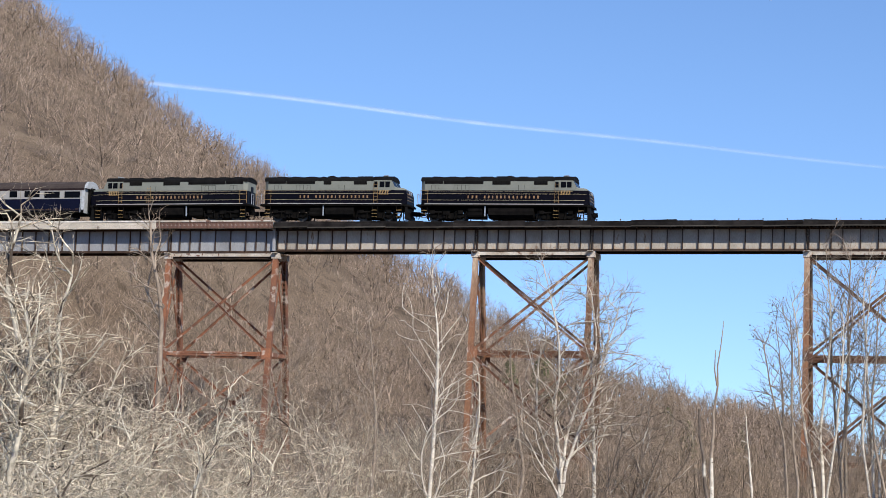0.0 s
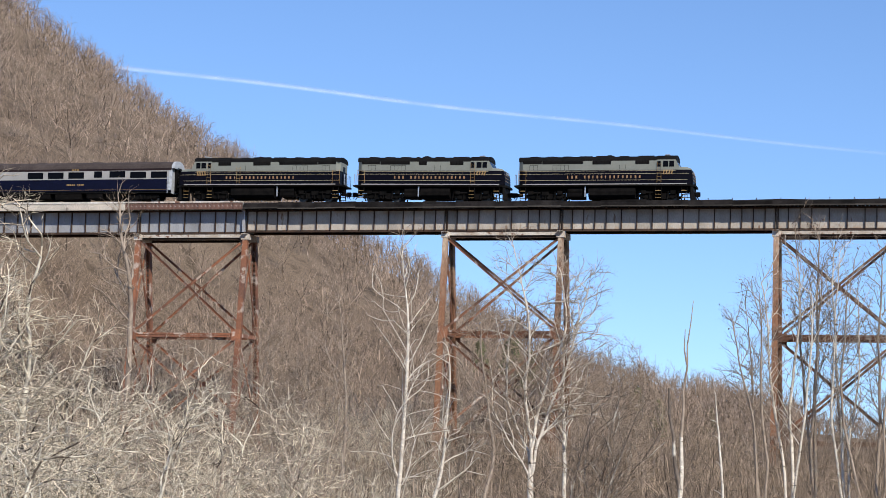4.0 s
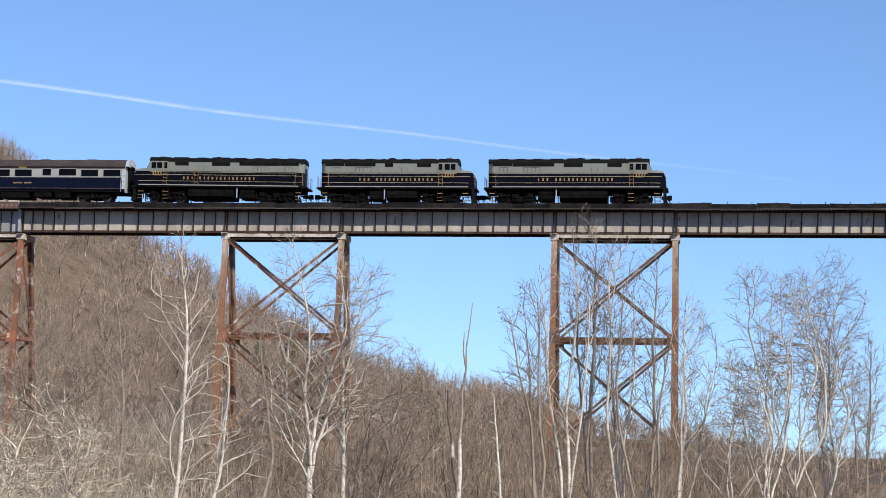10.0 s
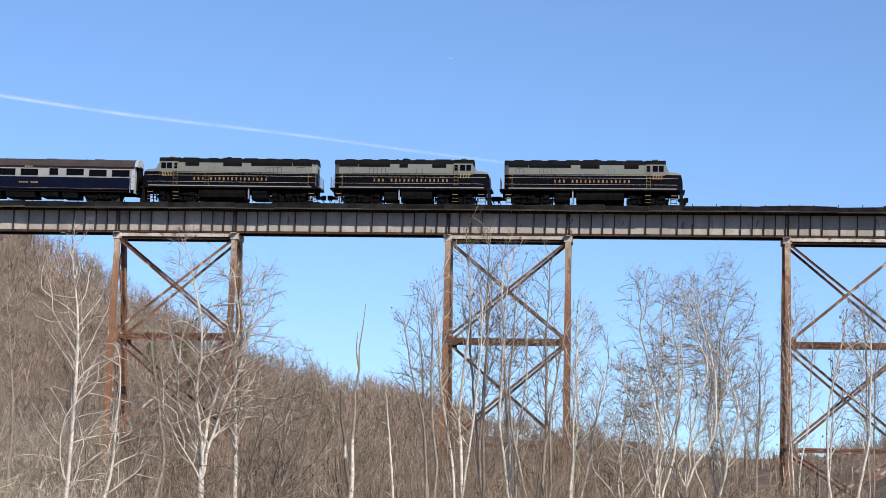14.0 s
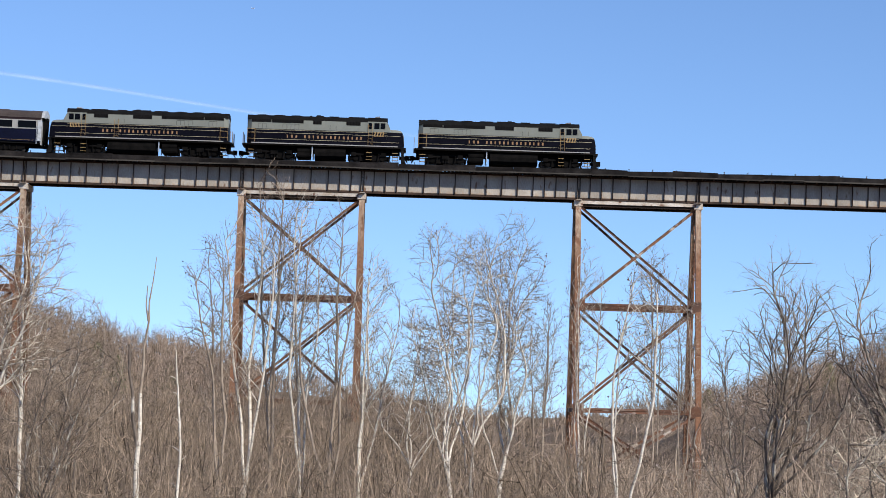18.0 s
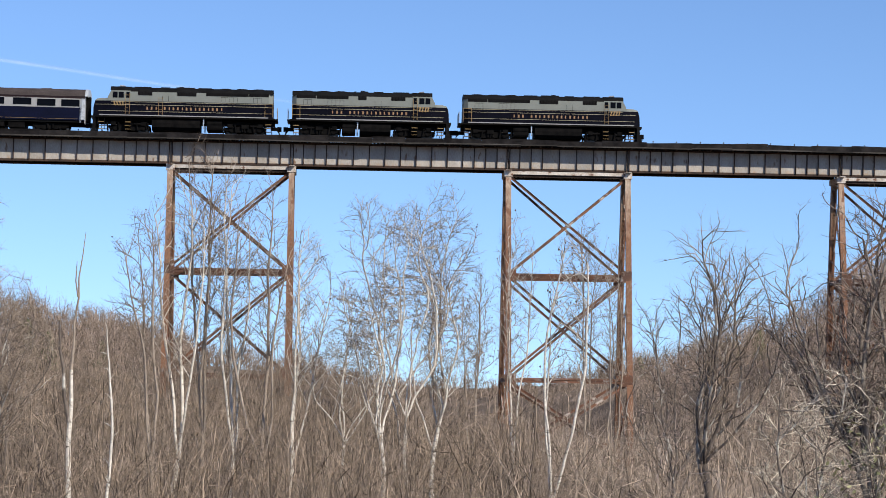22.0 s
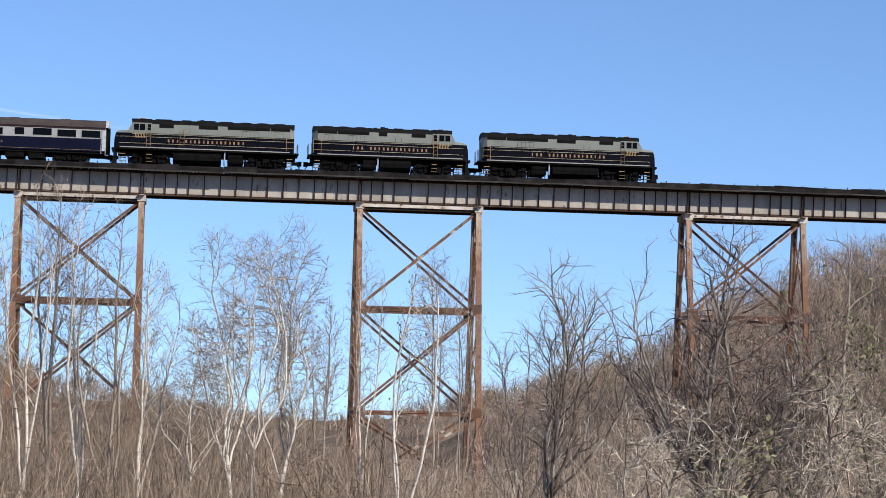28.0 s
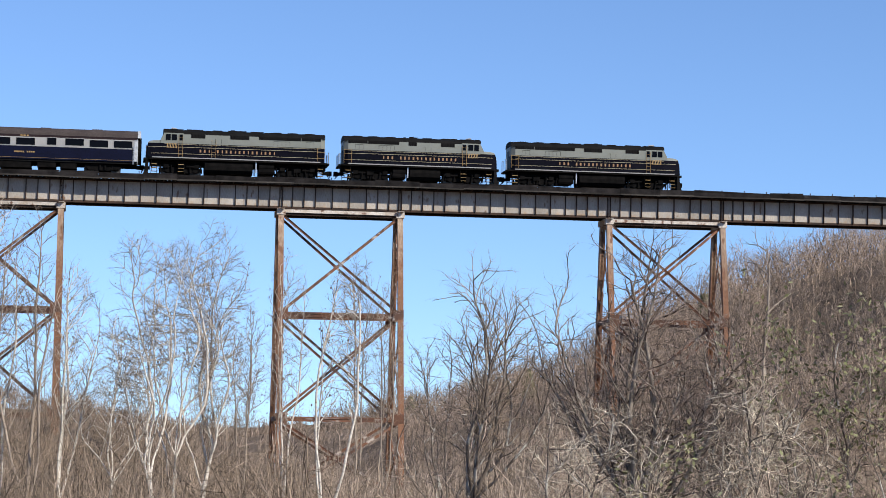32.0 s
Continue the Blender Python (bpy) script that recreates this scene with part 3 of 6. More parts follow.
# walk along the near edge: planks on brackets, curb timbers of uneven height, a fascia board that sags
x = STEP_X + 0.1
while x < RIGHT_END:
    w = rng.uniform(3.2, 4.6)
    e = min(x + w, RIGHT_END)
    z = RAIL_Z + rng.uniform(-0.02, 0.12)
    tilt = rng.uniform(-0.05, 0.05)
    part("curb_timber", Mesh().beam((x + 0.01, -1.36, z - 0.13 + tilt), (e - 0.01, -1.36, z - 0.13 - tilt), 0.26, 0.2), TIMBER, deck)
    sag = rng.uniform(0.0, 0.14)
    part("fascia_board", Mesh().beam((x + 0.004, -1.485, 24.76 - sag), (e - 0.004, -1.485, 24.74 - rng.uniform(0, 0.12)), 0.5, 0.045), TIMBER, deck)
    # proud board added in paler timber to draw the sunlit edge line
    low = 24.56 - rng.uniform(0.0, 0.07)
    part("ledger_board", Mesh().beam((x + 0.006, -1.542, low), (e - 0.006, -1.542, low + rng.uniform(-0.06, 0.06)), 0.13, 0.06), WEATHERED, deck)
    part("walk_plank", Mesh().beam((x + 0.002, -0.82, DECK_Z + 0.03), (e - 0.002, -0.82, DECK_Z + 0.03), 0.05, 0.86), TIMBER, deck)
    x = e
m = Mesh()
x = STEP_X + 0.6
while x < RIGHT_END:
    m.beam((x, -1.43, GIRDER_TOP + 0.06), (x, 0.15, GIRDER_TOP + 0.06), 0.1, 0.1, (0, 0, 1))
    x += 1.14
tagged(part("walk_brackets", m, FLANGE, deck), kind="stuff")
post = Mesh().box(-0.035, 0.035, -0.035, 0.035, 0.0, 0.95).box(-0.05, 0.05, -0.05, 0.05, 0.9, 0.96).mesh("post")
post.materials.append(FLANGE)
x = STEP_X + 2
while x < RIGHT_END:
    o = part("post", post, FLANGE, deck)
    o.location = (x, TRACK_Y + 1.9, DECK_Z)
    o.rotation_euler.x = rng.uniform(-0.08, 0.08)
    x += 2.42
part("far_curb", Mesh().box(STEP_X, RIGHT_END, TRACK_Y + 1.72, TRACK_Y + 1.98, DECK_Z - 0.35, DECK_Z + 0.1), TIMBER, deck)

# edge walls of the older, deeper spans
wall = thing("edge_wall", "pale concrete and rusty plate edge wall along the older spans", "parapet", kind="structure")
part("concrete_edge", Mesh().box(LEFT_END, -68.2, -1.5, -1.05, 24.44, 25.14), CONCRETE, wall, "pale concrete edge beam")
part("concrete_coping", Mesh().box(LEFT_END, -68.2, -1.57, -1.0, 25.144, 25.32), COPING, wall, "bright weathered concrete coping")
part("coping_strip", Mesh().box(-68.18, STEP_X, -1.52, -1.1, 25.17, 25.32), CAP, wall, "pale steel coping strip")
x = -68.16
n = 27
w = (STEP_X - x) / n
rib = Mesh().box(0.012, w - 0.10, -1.43, -1.38, 24.5, 25.165).box(w - 0.10, w - 0.012, -1.49, -1.38, 24.5, 25.165).mesh("plate_panel")
rib.materials.append(FASCIA)
for i in range(n):
    o = part("plate_panel", rib, FASCIA, wall)
    o.location.x = x + i * w
part("edge_floor", Mesh().box(LEFT_END, STEP_X, -1.37, -0.3, 24.52, 24.6), CONCRETE, wall)
part("end_post", Mesh().box(STEP_X - 0.3, STEP_X - 0.012, -1.37, -1.05, 24.5, 25.31).box(STEP_X - 0.3, STEP_X - 0.012, -1.0, -0.3, 24.4, 24.51).box(STEP_X - 0.3, STEP_X - 0.012, -0.5, -0.3, 22.2, 24.39), GIRDER_PALE, wall)

# ---- the train ----
def side_stripes(parent, x0, x1, levels, y, thick=0.05):
    for z in levels:
        part("pinstripe", Mesh().box(x0, x1, y - 0.006, y + 0.006, z - thick / 2, z + thick / 2), CREAM, parent)


def ladder(parent, x0, x1, y, z0, z1, out):
    m = Mesh()
    for x in (x0, x1):
        m.rod((x, y + out * 0.08, z0), (x, y + out * 0.08, z1), 0.016, n=6)
        for z in (z0 + 0.05, z1 - 0.05):
            m.rod((x, y, z), (x, y + out * 0.08, z), 0.02, n=6)
    for i in range(5):
        z = z0 + (z1 - z0) * (i + 0.5) / 5
        m.rod((x0, y + out * 0.05, z), (x1, y + out * 0.05, z), 0.010, n=6)
    return part("ladder", m, GOLD, parent, "gold grab irons")


def truck(parent, x, wheelbase, axles, radius, frame_len):
    """A truck: side frames, bolster, springs, and its wheelsets as parts that turn."""
    m = Mesh()
    for sg in (-1, 1):
        y = sg * 1.0
        m.prism([(x - frame_len / 2, 0.62), (x - frame_len / 2 + 0.25, 0.52), (x - wheelbase * 0.22, 0.36), (x + wheelbase * 0.22, 0.36), (x + frame_len / 2 - 0.25, 0.52), (x + frame_len / 2, 0.62), (x + frame_len / 2, 0.86), (x + 0.5, 0.96), (x - 0.5, 0.96), (x - frame_len / 2, 0.86)], y - 0.09, y + 0.09)
        for i in range(axles):
            ax = x + (i / (axles - 1) - 0.5) * wheelbase
            m.box(ax - 0.2, ax + 0.2, y - 0.14, y + 0.17, 0.36, 0.74)
            m.rod((ax, y + sg * 0.1, 0.52), (ax, y + sg * 0.24, 0.52), 0.12, n=10)
            m.rod((ax - 0.42, y + sg * 0.14, 0.45), (ax - 0.30, y + sg * 0.14, 0.95), 0.05, n=6)
        m.rod((x - 0.25, y + sg * 0.12, 0.42), (x - 0.25, y + sg * 0.12, 0.9), 0.11, n=8)
        m.rod((x + 0.25, y + sg * 0.12, 0.42), (x + 0.25, y + sg * 0.12, 0.9), 0.11, n=8)
        m.rod((x - frame_len * 0.3, y + sg * 0.2, 0.98), (x - frame_len * 0.12, y + sg * 0.2, 0.98), 0.1, n=8)
    m.box(x - 0.4, x + 0.4, -1.0, 1.0, 0.45, 0.85)
    t = part("truck", m, GRIME, parent)
    for i in range(axles):
        ax = x + (i / (axles - 1) - 0.5) * wheelbase
        w = Mesh()
        w.rod((0, -0.9, 0), (0, 0.9, 0), 0.085, n=8)
        for sg in (-1, 1):
            w.rod((0, sg * 0.69, 0), (0, sg * 0.82, 0), radius, n=24)
            w.rod((0, sg * 0.66, 0), (0, sg * 0.69, 0), radius + 0.028, n=24)
            w.rod((0, sg * 0.82, 0), (0, sg * 0.86, 0), 0.17, n=12)
            for k in range(3):
                a = 2 * math.pi * k / 3
                w.rod((math.cos(a) * radius * 0.6, sg * 0.815, math.sin(a) * radius * 0.6), (math.cos(a) * radius * 0.6, sg * 0.835, math.sin(a) * radius * 0.6), 0.06, n=8)
        o = part("wheelset", w, WHEEL, t)
        o.location = (ax, 0, radius)
        WHEELS.append((o, radius))
    return t


def cornered(x0, x1, w, z0, z1, cut=0.42):
    """A carbody block whose two rear corners are cut off aslant."""
    plan = [(x0, -w + cut * 0.8), (x0 + cut, -w), (x1, -w), (x1, w), (x0 + cut, w), (x0, w - cut * 0.8)]
    n = len(plan)
    v = [(x, y, z) for z in (z0, z1) for x, y in plan]
    return Mesh().add(v, [(i, (i + 1) % n, n + (i + 1) % n, n + i) for i in range(n)] + [tuple(reversed(range(n))), tuple(range(n, 2 * n))])


def locomotive(label, rear=-8.72):
    """A cab-and-cowl diesel, nose towards +x, its carbody ending at x = rear, rail level at z = 0."""
    t = thing("locomotive", label, "locomotive", "locomotives of the train")
    W, X0, X1 = 1.55, rear, 7.25
    short = rear + 8.72
    # lower body with its nose, dark blue
    part("lower_body", cornered(X0, X1, W, 1.62, 3.06), NAVY, t, "dark blue lower carbody")
    nose = Mesh()
    prof = [(X1 + 0.004, 1.62), (X1 + 0.004, 3.06), (8.82, 3.06), (8.96, 2.5), (9.0, 1.62)]
    n = len(prof)
    taper = [1.0, 1.0, 0.90, 0.89, 0.89]
    nv = [(x, s * W * k, z) for s in (-1, 1) for (x, z), k in zip(prof, taper)]
    nose.add(nv, [(i, (i + 1) % n, n + (i + 1) % n, n + i) for i in range(n)] + [tuple(range(n)), tuple(range(n, 2 * n))])
    nose = part("nose", nose, NAVY, t, "dark blue nose")
    prof = [(X1 + 0.36, 3.064), (X1 + 0.36, 3.34), (8.30, 3.33), (8.62, 3.27), (8.78, 3.16), (8.81, 3.064)]
    n, taper = len(prof), [0.98, 0.96, 0.86, 0.84, 0.87, 0.895]
    nv = [(x, s * W * k, z) for s in (-1, 1) for (x, z), k in zip(prof, taper)]
    part("nose_top", Mesh().add(nv, [(i, (i + 1) % n, n + (i + 1) % n, n + i) for i in range(n)] + [tuple(range(n)), tuple(range(n, 2 * n))]), LOCO_GREY, nose, "grey rounded top of the nose")
    for z, a, b in ((2.70, 8.92, 0.87), (2.38, 8.965, 0.87), (2.06, 8.98, 0.87)):
        part("nose_stripe", Mesh().box(a, a + 0.03, -W * b + 0.06, W * b - 0.06, z - 0.03, z + 0.03), GOLD, nose)
    for sg in (-1, 1):
        for z in (2.70, 2.06):
            part("nose_pinstripe", Mesh().beam((X1 + 0.01, sg * (W + 0.004), z), (8.96, sg * W * 0.885, z), 0.03, 0.014), CREAM, nose)
    part("anticlimber", Mesh().box(8.7, 9.22, -1.35, 1.35, 1.4, 1.6), BLACK, nose)
    for y in (-0.32, 0.32):
        part("headlight", Mesh().rod((8.90, y, 2.86), (8.97, y, 2.86), 0.13, n=12), STEEL, nose)
    # upper body, grey, and the cab
    part("upper_body", cornered(X0, 5.35, W - 0.004, 3.064, 4.0), LOCO_GREY, t, "pale grey upper carbody")
    cabp = [(5.354, 3.064), (X1 + 0.35, 3.064), (X1 + 0.33, 3.45), (X1, 4.12), (5.354, 4.12)]
    cab = part("cab", Mesh().prism(cabp, -W + 0.004, W - 0.004), LOCO_GREY, t, "grey cab with dark windows")
    for sg in (-1, 1):
        y = sg * W
        for a, b in ((5.42, 5.76), (6.0, 6.52), (6.62, 7.1)):
            wnd = part("cab_window", Mesh().box(a, b, y - 0.008, y + 0.008, 3.36, 3.96), GLASS, cab)
            fr = Mesh()
            for zz in (3.335, 3.985):
                fr.box(a - 0.03, b + 0.03, y - 0.014, y + 0.014, zz - 0.022, zz + 0.022)
            for xx in (a - 0.02, b + 0.02):
                fr.box(xx - 0.016, xx + 0.016, y - 0.013, y + 0.013, 3.358, 3.962)
            part("window_frame", fr, LOCO_GREY, wnd)
    for y0, y1 in ((-1.32, -0.12), (0.12, 1.32)):
        g = Mesh()
        q = [(X1 + 0.31, 3.5), (X1 + 0.05, 4.04)]
        g.add([(q[0][0] + 0.012, y0, q[0][1]), (q[0][0] + 0.012, y1, q[0][1]), (q[1][0] + 0.012, y1, q[1][1]), (q[1][0] + 0.012, y0, q[1][1]), (q[0][0] - 0.02, y0, q[0][1]), (q[0][0] - 0.02, y1, q[0][1]), (q[1][0] - 0.02, y1, q[1][1]), (q[1][0] - 0.02, y0, q[1][1])], [(0, 1, 2, 3), (4, 7, 6, 5), (0, 4, 5, 1), (1, 5, 6, 2), (2, 6, 7, 3), (3, 7, 4, 0)])
        part("windshield", g, GLASS, cab)
    # roof
    arch = [(-W + 0.002, 4.004), (-1.47, 4.36), (-1.18, 4.62), (-0.6, 4.73), (0, 4.76), (0.6, 4.73), (1.18, 4.62), (1.47, 4.36), (W - 0.002, 4.004)]
    part("roof", Mesh().prism(arch, X0 - 0.01, 5.35, "x"), BLACK, t, "black roof")
    arch2 = [(a, b + 0.12 if b < 4.1 else b + 0.07) for a, b in arch]
    part("cab_roof", Mesh().prism(arch2, 5.354, X1 + 0.06, "x"), BLACK, t, "black cab roof")
    for x in (-7.3 + short, -5.6 + short, -3.9 + short):
        f = Mesh().rod((x, 0, 4.6), (x, 0, 4.80), 0.7, 0.62, n=20)
        fan = part("roof_fan", f, BLACK, t)
        m = Mesh()
        for k in range(6):
            a = math.pi * k / 6
            m.beam((x - 0.58 * math.cos(a), -0.58 * math.sin(a), 4.81), (x + 0.58 * math.cos(a), 0.58 * math.sin(a), 4.81), 0.03, 0.03)
        part("fan_guard", m, GRIME, fan)
    for a, b, h in ((-2.6 + short, -1.3 + short / 2, 4.775), (-0.9 + short / 2, 0.9, 4.80), (1.5, 2.4, 4.775), (3.4, 5.0, 4.785)):
        part("roof_hatch", Mesh().prism([(-0.95, 4.6), (-0.8, h), (0.8, h), (0.95, 4.6)], a, b, "x"), BLACK, t)
    part("exhaust_stack", Mesh().box(0.2, 0.6, -0.3, 0.3, 4.8, 4.93), GRIME, t)
    m = Mesh()
    for y in (-0.25, 0.0, 0.25):
        m.rod((6.0, y, 4.9), (6.5 + 0.1 * abs(y), y, 4.92), 0.05, 0.09, n=8)
    part("air_horn", m, STEEL, t)
    # dark intake panels and louvres in the grey side
    for sg in (-1, 1):
        y = sg * W
        for a, b, z0, z1 in ((-8.3 + short, -6.35 + short, 3.72, 4.0), (-6.3 + short, -2.1 + short / 2, 3.70, 4.0), (-1.15 + short / 2, 0.75, 3.64, 4.0), (3.2, 4.62, 3.64, 4.0)):
            g = part("intake_grille", Mesh().box(a, b, y - 0.012, y + 0.012, z0, z1 + 0.03), BLACK, t)
            m = Mesh()
            k = int((b - a) / 0.24)
            for i in range(k):
                x = a + (i + 0.5) * (b - a) / k
                m.box(x - 0.02, x + 0.02, y - 0.03, y + 0.03, z0 + 0.02, z1)
            tagged(part("louvres", m, GRIME, g), kind="stuff")
        m = Mesh()
        for x in [short + k for k in (-7.6, -7.2, -6.8, -5.2, -4.8, -4.4, -4.0, -3.6)] + [1.6, 2.2]:
            m.box(x - 0.012, x + 0.012, y - 0.008, y + 0.008, 3.12, 3.6)
        m.box(-7.6 + short, -6.8 + short, y - 0.008, y + 0.008, 3.585, 3.61).box(-5.2 + short, -3.6 + short, y - 0.008, y + 0.008, 3.585, 3.61)
        tagged(part("panel_seams", m, GRIME, t), kind="stuff")
        side_stripes(t, X0 + 0.44, X1, (2.98, 2.70, 2.06), y, 0.03)
        part("sill_stripe", Mesh().box(X0 + 0.43, 8.4, y - 0.008, y + 0.008, 1.62, 1.71), COACH_GREY, t, "pale sill stripe")
        # plain gold bars in place of the lettering
        u = 0
        for k in range(18):
            if k == (14 if sg > 0 else 3):
                continue
            x = -3.72 + short * 0.5 + k * 0.43
            part("letter_bar", Mesh().box(x, x + (0.16 if k % 3 else 0.11), y - 0.009, y + 0.009, 2.24, 2.52), LETTER, t)
        for x in (6.02, 6.3, 6.58, 6.84):
            part("emblem_bar", Mesh().beam((x, y + sg * 0.012, 2.62), (x + 0.12, y + sg * 0.012, 3.04), 0.10, 0.02), GOLD, t)
        for z in (2.635, 3.037):
            part("emblem_bar", Mesh().box(5.98, 7.0, y - 0.014, y + 0.014, z - 0.014, z + 0.014), GOLD, t)
        ladder(t, 5.42, 5.82, y, 1.75, 3.85, sg)
        if sg > 0:
            ladder(t, 2.15, 2.55, y, 1.75, 3.5, sg)
        for x in (5.55, X0 + 0.42, 8.15):
            for z in (0.45, 0.78, 1.12):
                tread = part("step", Mesh().box(x - 0.262, x + 0.262, y - sg * 0.18 - 0.14, y - sg * 0.18 + 0.14, z - 0.02, z + 0.02), GRIME, t)
                part("step_edge", Mesh().box(x - 0.28, x + 0.28, y - 0.035, y - 0.015, z - 0.018, z + 0.018), GOLD, tread)
            for d in (-0.28, 0.28):
                part("step_hanger", Mesh().box(x + d - 0.015, x + d + 0.015, y - sg * 0.18 - 0.14, y - sg * 0.18 + 0.14, 0.42, 1.4), GRIME, t)
        for z in (2.06, 2.66, 3.02):
            part("rear_grab_iron", Mesh().rod((X0, y + sg * 0.05, z), (X0 + 0.77, y + sg * 0.05, z), 0.02, n=6), GOLD, t)
        for x in (X0, X0 + 0.77):
            part("rear_grab_iron", Mesh().rod((x, y + sg * 0.05, 1.75), (x, y + sg * 0.05, 3.1), 0.02, n=6), GOLD, t)
    # rear end
    part("rear_panel", Mesh().box(X0 - 0.02, X0 - 0.003, -1.18, 1.18, 3.08, 3.98), LOCO_GREY, t)
    part("rear_door", Mesh().box(X0 - 0.04, X0 - 0.021, -0.4, 0.4, 1.7, 3.6), NAVY, t)
    for y0, y1 in ((-1.2, -0.55), (0.55, 1.2)):
        rail = Mesh().rod((X0 - 0.43, y0, 1.6), (X0 - 0.43, y0, 2.7), 0.03, n=6).rod((X0 - 0.43, y1, 1.6), (X0 - 0.43, y1, 2.7), 0.03, n=6)
        part("end_handrail", rail.rod((X0 - 0.43, y0 - 0.03, 2.7), (X0 - 0.43, y1 + 0.03, 2.7), 0.03, n=6), STEEL, t)
    part("rear_platform", Mesh().box(X0 - 0.48, X0 - 0.05, -1.4, 1.4, 1.45, 1.6), BLACK, t)
    # underframe
    part("side_sill", Mesh().box(X0 - 0.28, 8.7, -W + 0.05, W - 0.05, 1.46, 1.616), GRIME, t)
    part("centre_sill", Mesh().box(X0 - 0.2, 8.6, -0.45, 0.45, 1.1, 1.456), GRIME, t)
    for sg in (-1, 1):
        for c in (5.5, -6.0 + short):
            for d in (-2.0, -0.9, 0.0, 0.9, 2.0):
                part("brake_hanger", Mesh().rod((c + d, sg * 1.22, 0.3), (c + d + 0.12, sg * 1.22, 1.1), 0.07, n=6), GRIME, t)
            part("sand_box", Mesh().box(c - 0.35, c + 0.35, sg * 1.2 - 0.12, sg * 1.2 + 0.12, 0.75, 1.1), GRIME, t)
            for d in (-1.5, 1.5):
                part("brake_cylinder", Mesh().box(c + d - 0.25, c + d + 0.25, sg * 1.2 - 0.1, sg * 1.2 + 0.1, 0.85, 1.15), GRIME, t)
    part("fuel_tank", Mesh().prism([(-1.25, 1.36), (-1.42, 1.1), (-1.42, 0.72), (-1.1, 0.42), (1.1, 0.42), (1.42, 0.72), (1.42, 1.1), (1.25, 1.36)], -1.55 + short * 0.8, 3.2, "x"), GRIME, t)
    for sg in (-1, 1):
        part("air_reservoir", Mesh().rod((-3.7 + short, sg * 1.1, 1.15), (-2.2 + short * 0.9, sg * 1.1, 1.15), 0.2, n=12), GRIME, t)
        part("post", Mesh().box(-1.95 + short * 0.85, -1.83 + short * 0.85, sg * 1.3 - 0.05, sg * 1.3 + 0.05, 0.6, 1.46), STEEL, t, "pale upright pipe guard")
    part("battery_box", Mesh().prism([(-1.3, 0.55), (-1.38, 0.7), (-1.38, 1.0), (1.38, 1.0), (1.38, 0.7), (1.3, 0.55)], -3.75 + short, -2.2 + short * 0.9, "x"), GRIME, t)
    truck(t, 5.5, 2.74, 2, 0.51, 4.1)
    truck(t, -6.0 + short, 2.74, 2, 0.51, 4.1)
    plow = Mesh().prism([(8.75, 0.25), (9.25, 0.2), (9.05, 0.75), (9.0, 1.4), (8.75, 1.4)], -1.3, 1.3)
    part("pilot_plow", plow, BLACK, t)
    for sg, e in ((1, 9.58), (-1, X0 - 0.86)):
        m = Mesh().box(e - sg * 0.68 - 0.35, e - sg * 0.68 + 0.35, -0.16, 0.16, 0.75, 1.05)
        m.box(e - sg * 0.22 - 0.22, e - sg * 0.22 + 0.22, -0.22, 0.2, 0.68, 1.1)
        m.rod((e - sg * 0.58, 0.5, 1.05), (e - sg * 0.18, 0.42, 0.45), 0.045, n=6).rod((e - sg * 0.58, -0.5, 1.05), (e - sg * 0.18, -0.42, 0.45), 0.045, n=6)
        part("coupler", m, GRIME, t)
    # the carbody rides high on its trucks: sill, belt and eaves lifted, the roof's crown kept
    for ob in t.children_recursive:
        me = ob.data
        co = np.empty(len(me.vertices) * 3)
        me.vertices.foreach_get("co", co)
        co[2::3] = np.interp(co[2::3], (-5, 1.05, 1.36, 3.06, 4.0, 4.36, 4.76, 9), (-5, 1.05, 1.53, 3.25, 4.19, 4.46, 4.77, 9))
        me.vertices.foreach_set("co", co)
        me.update()
    return t


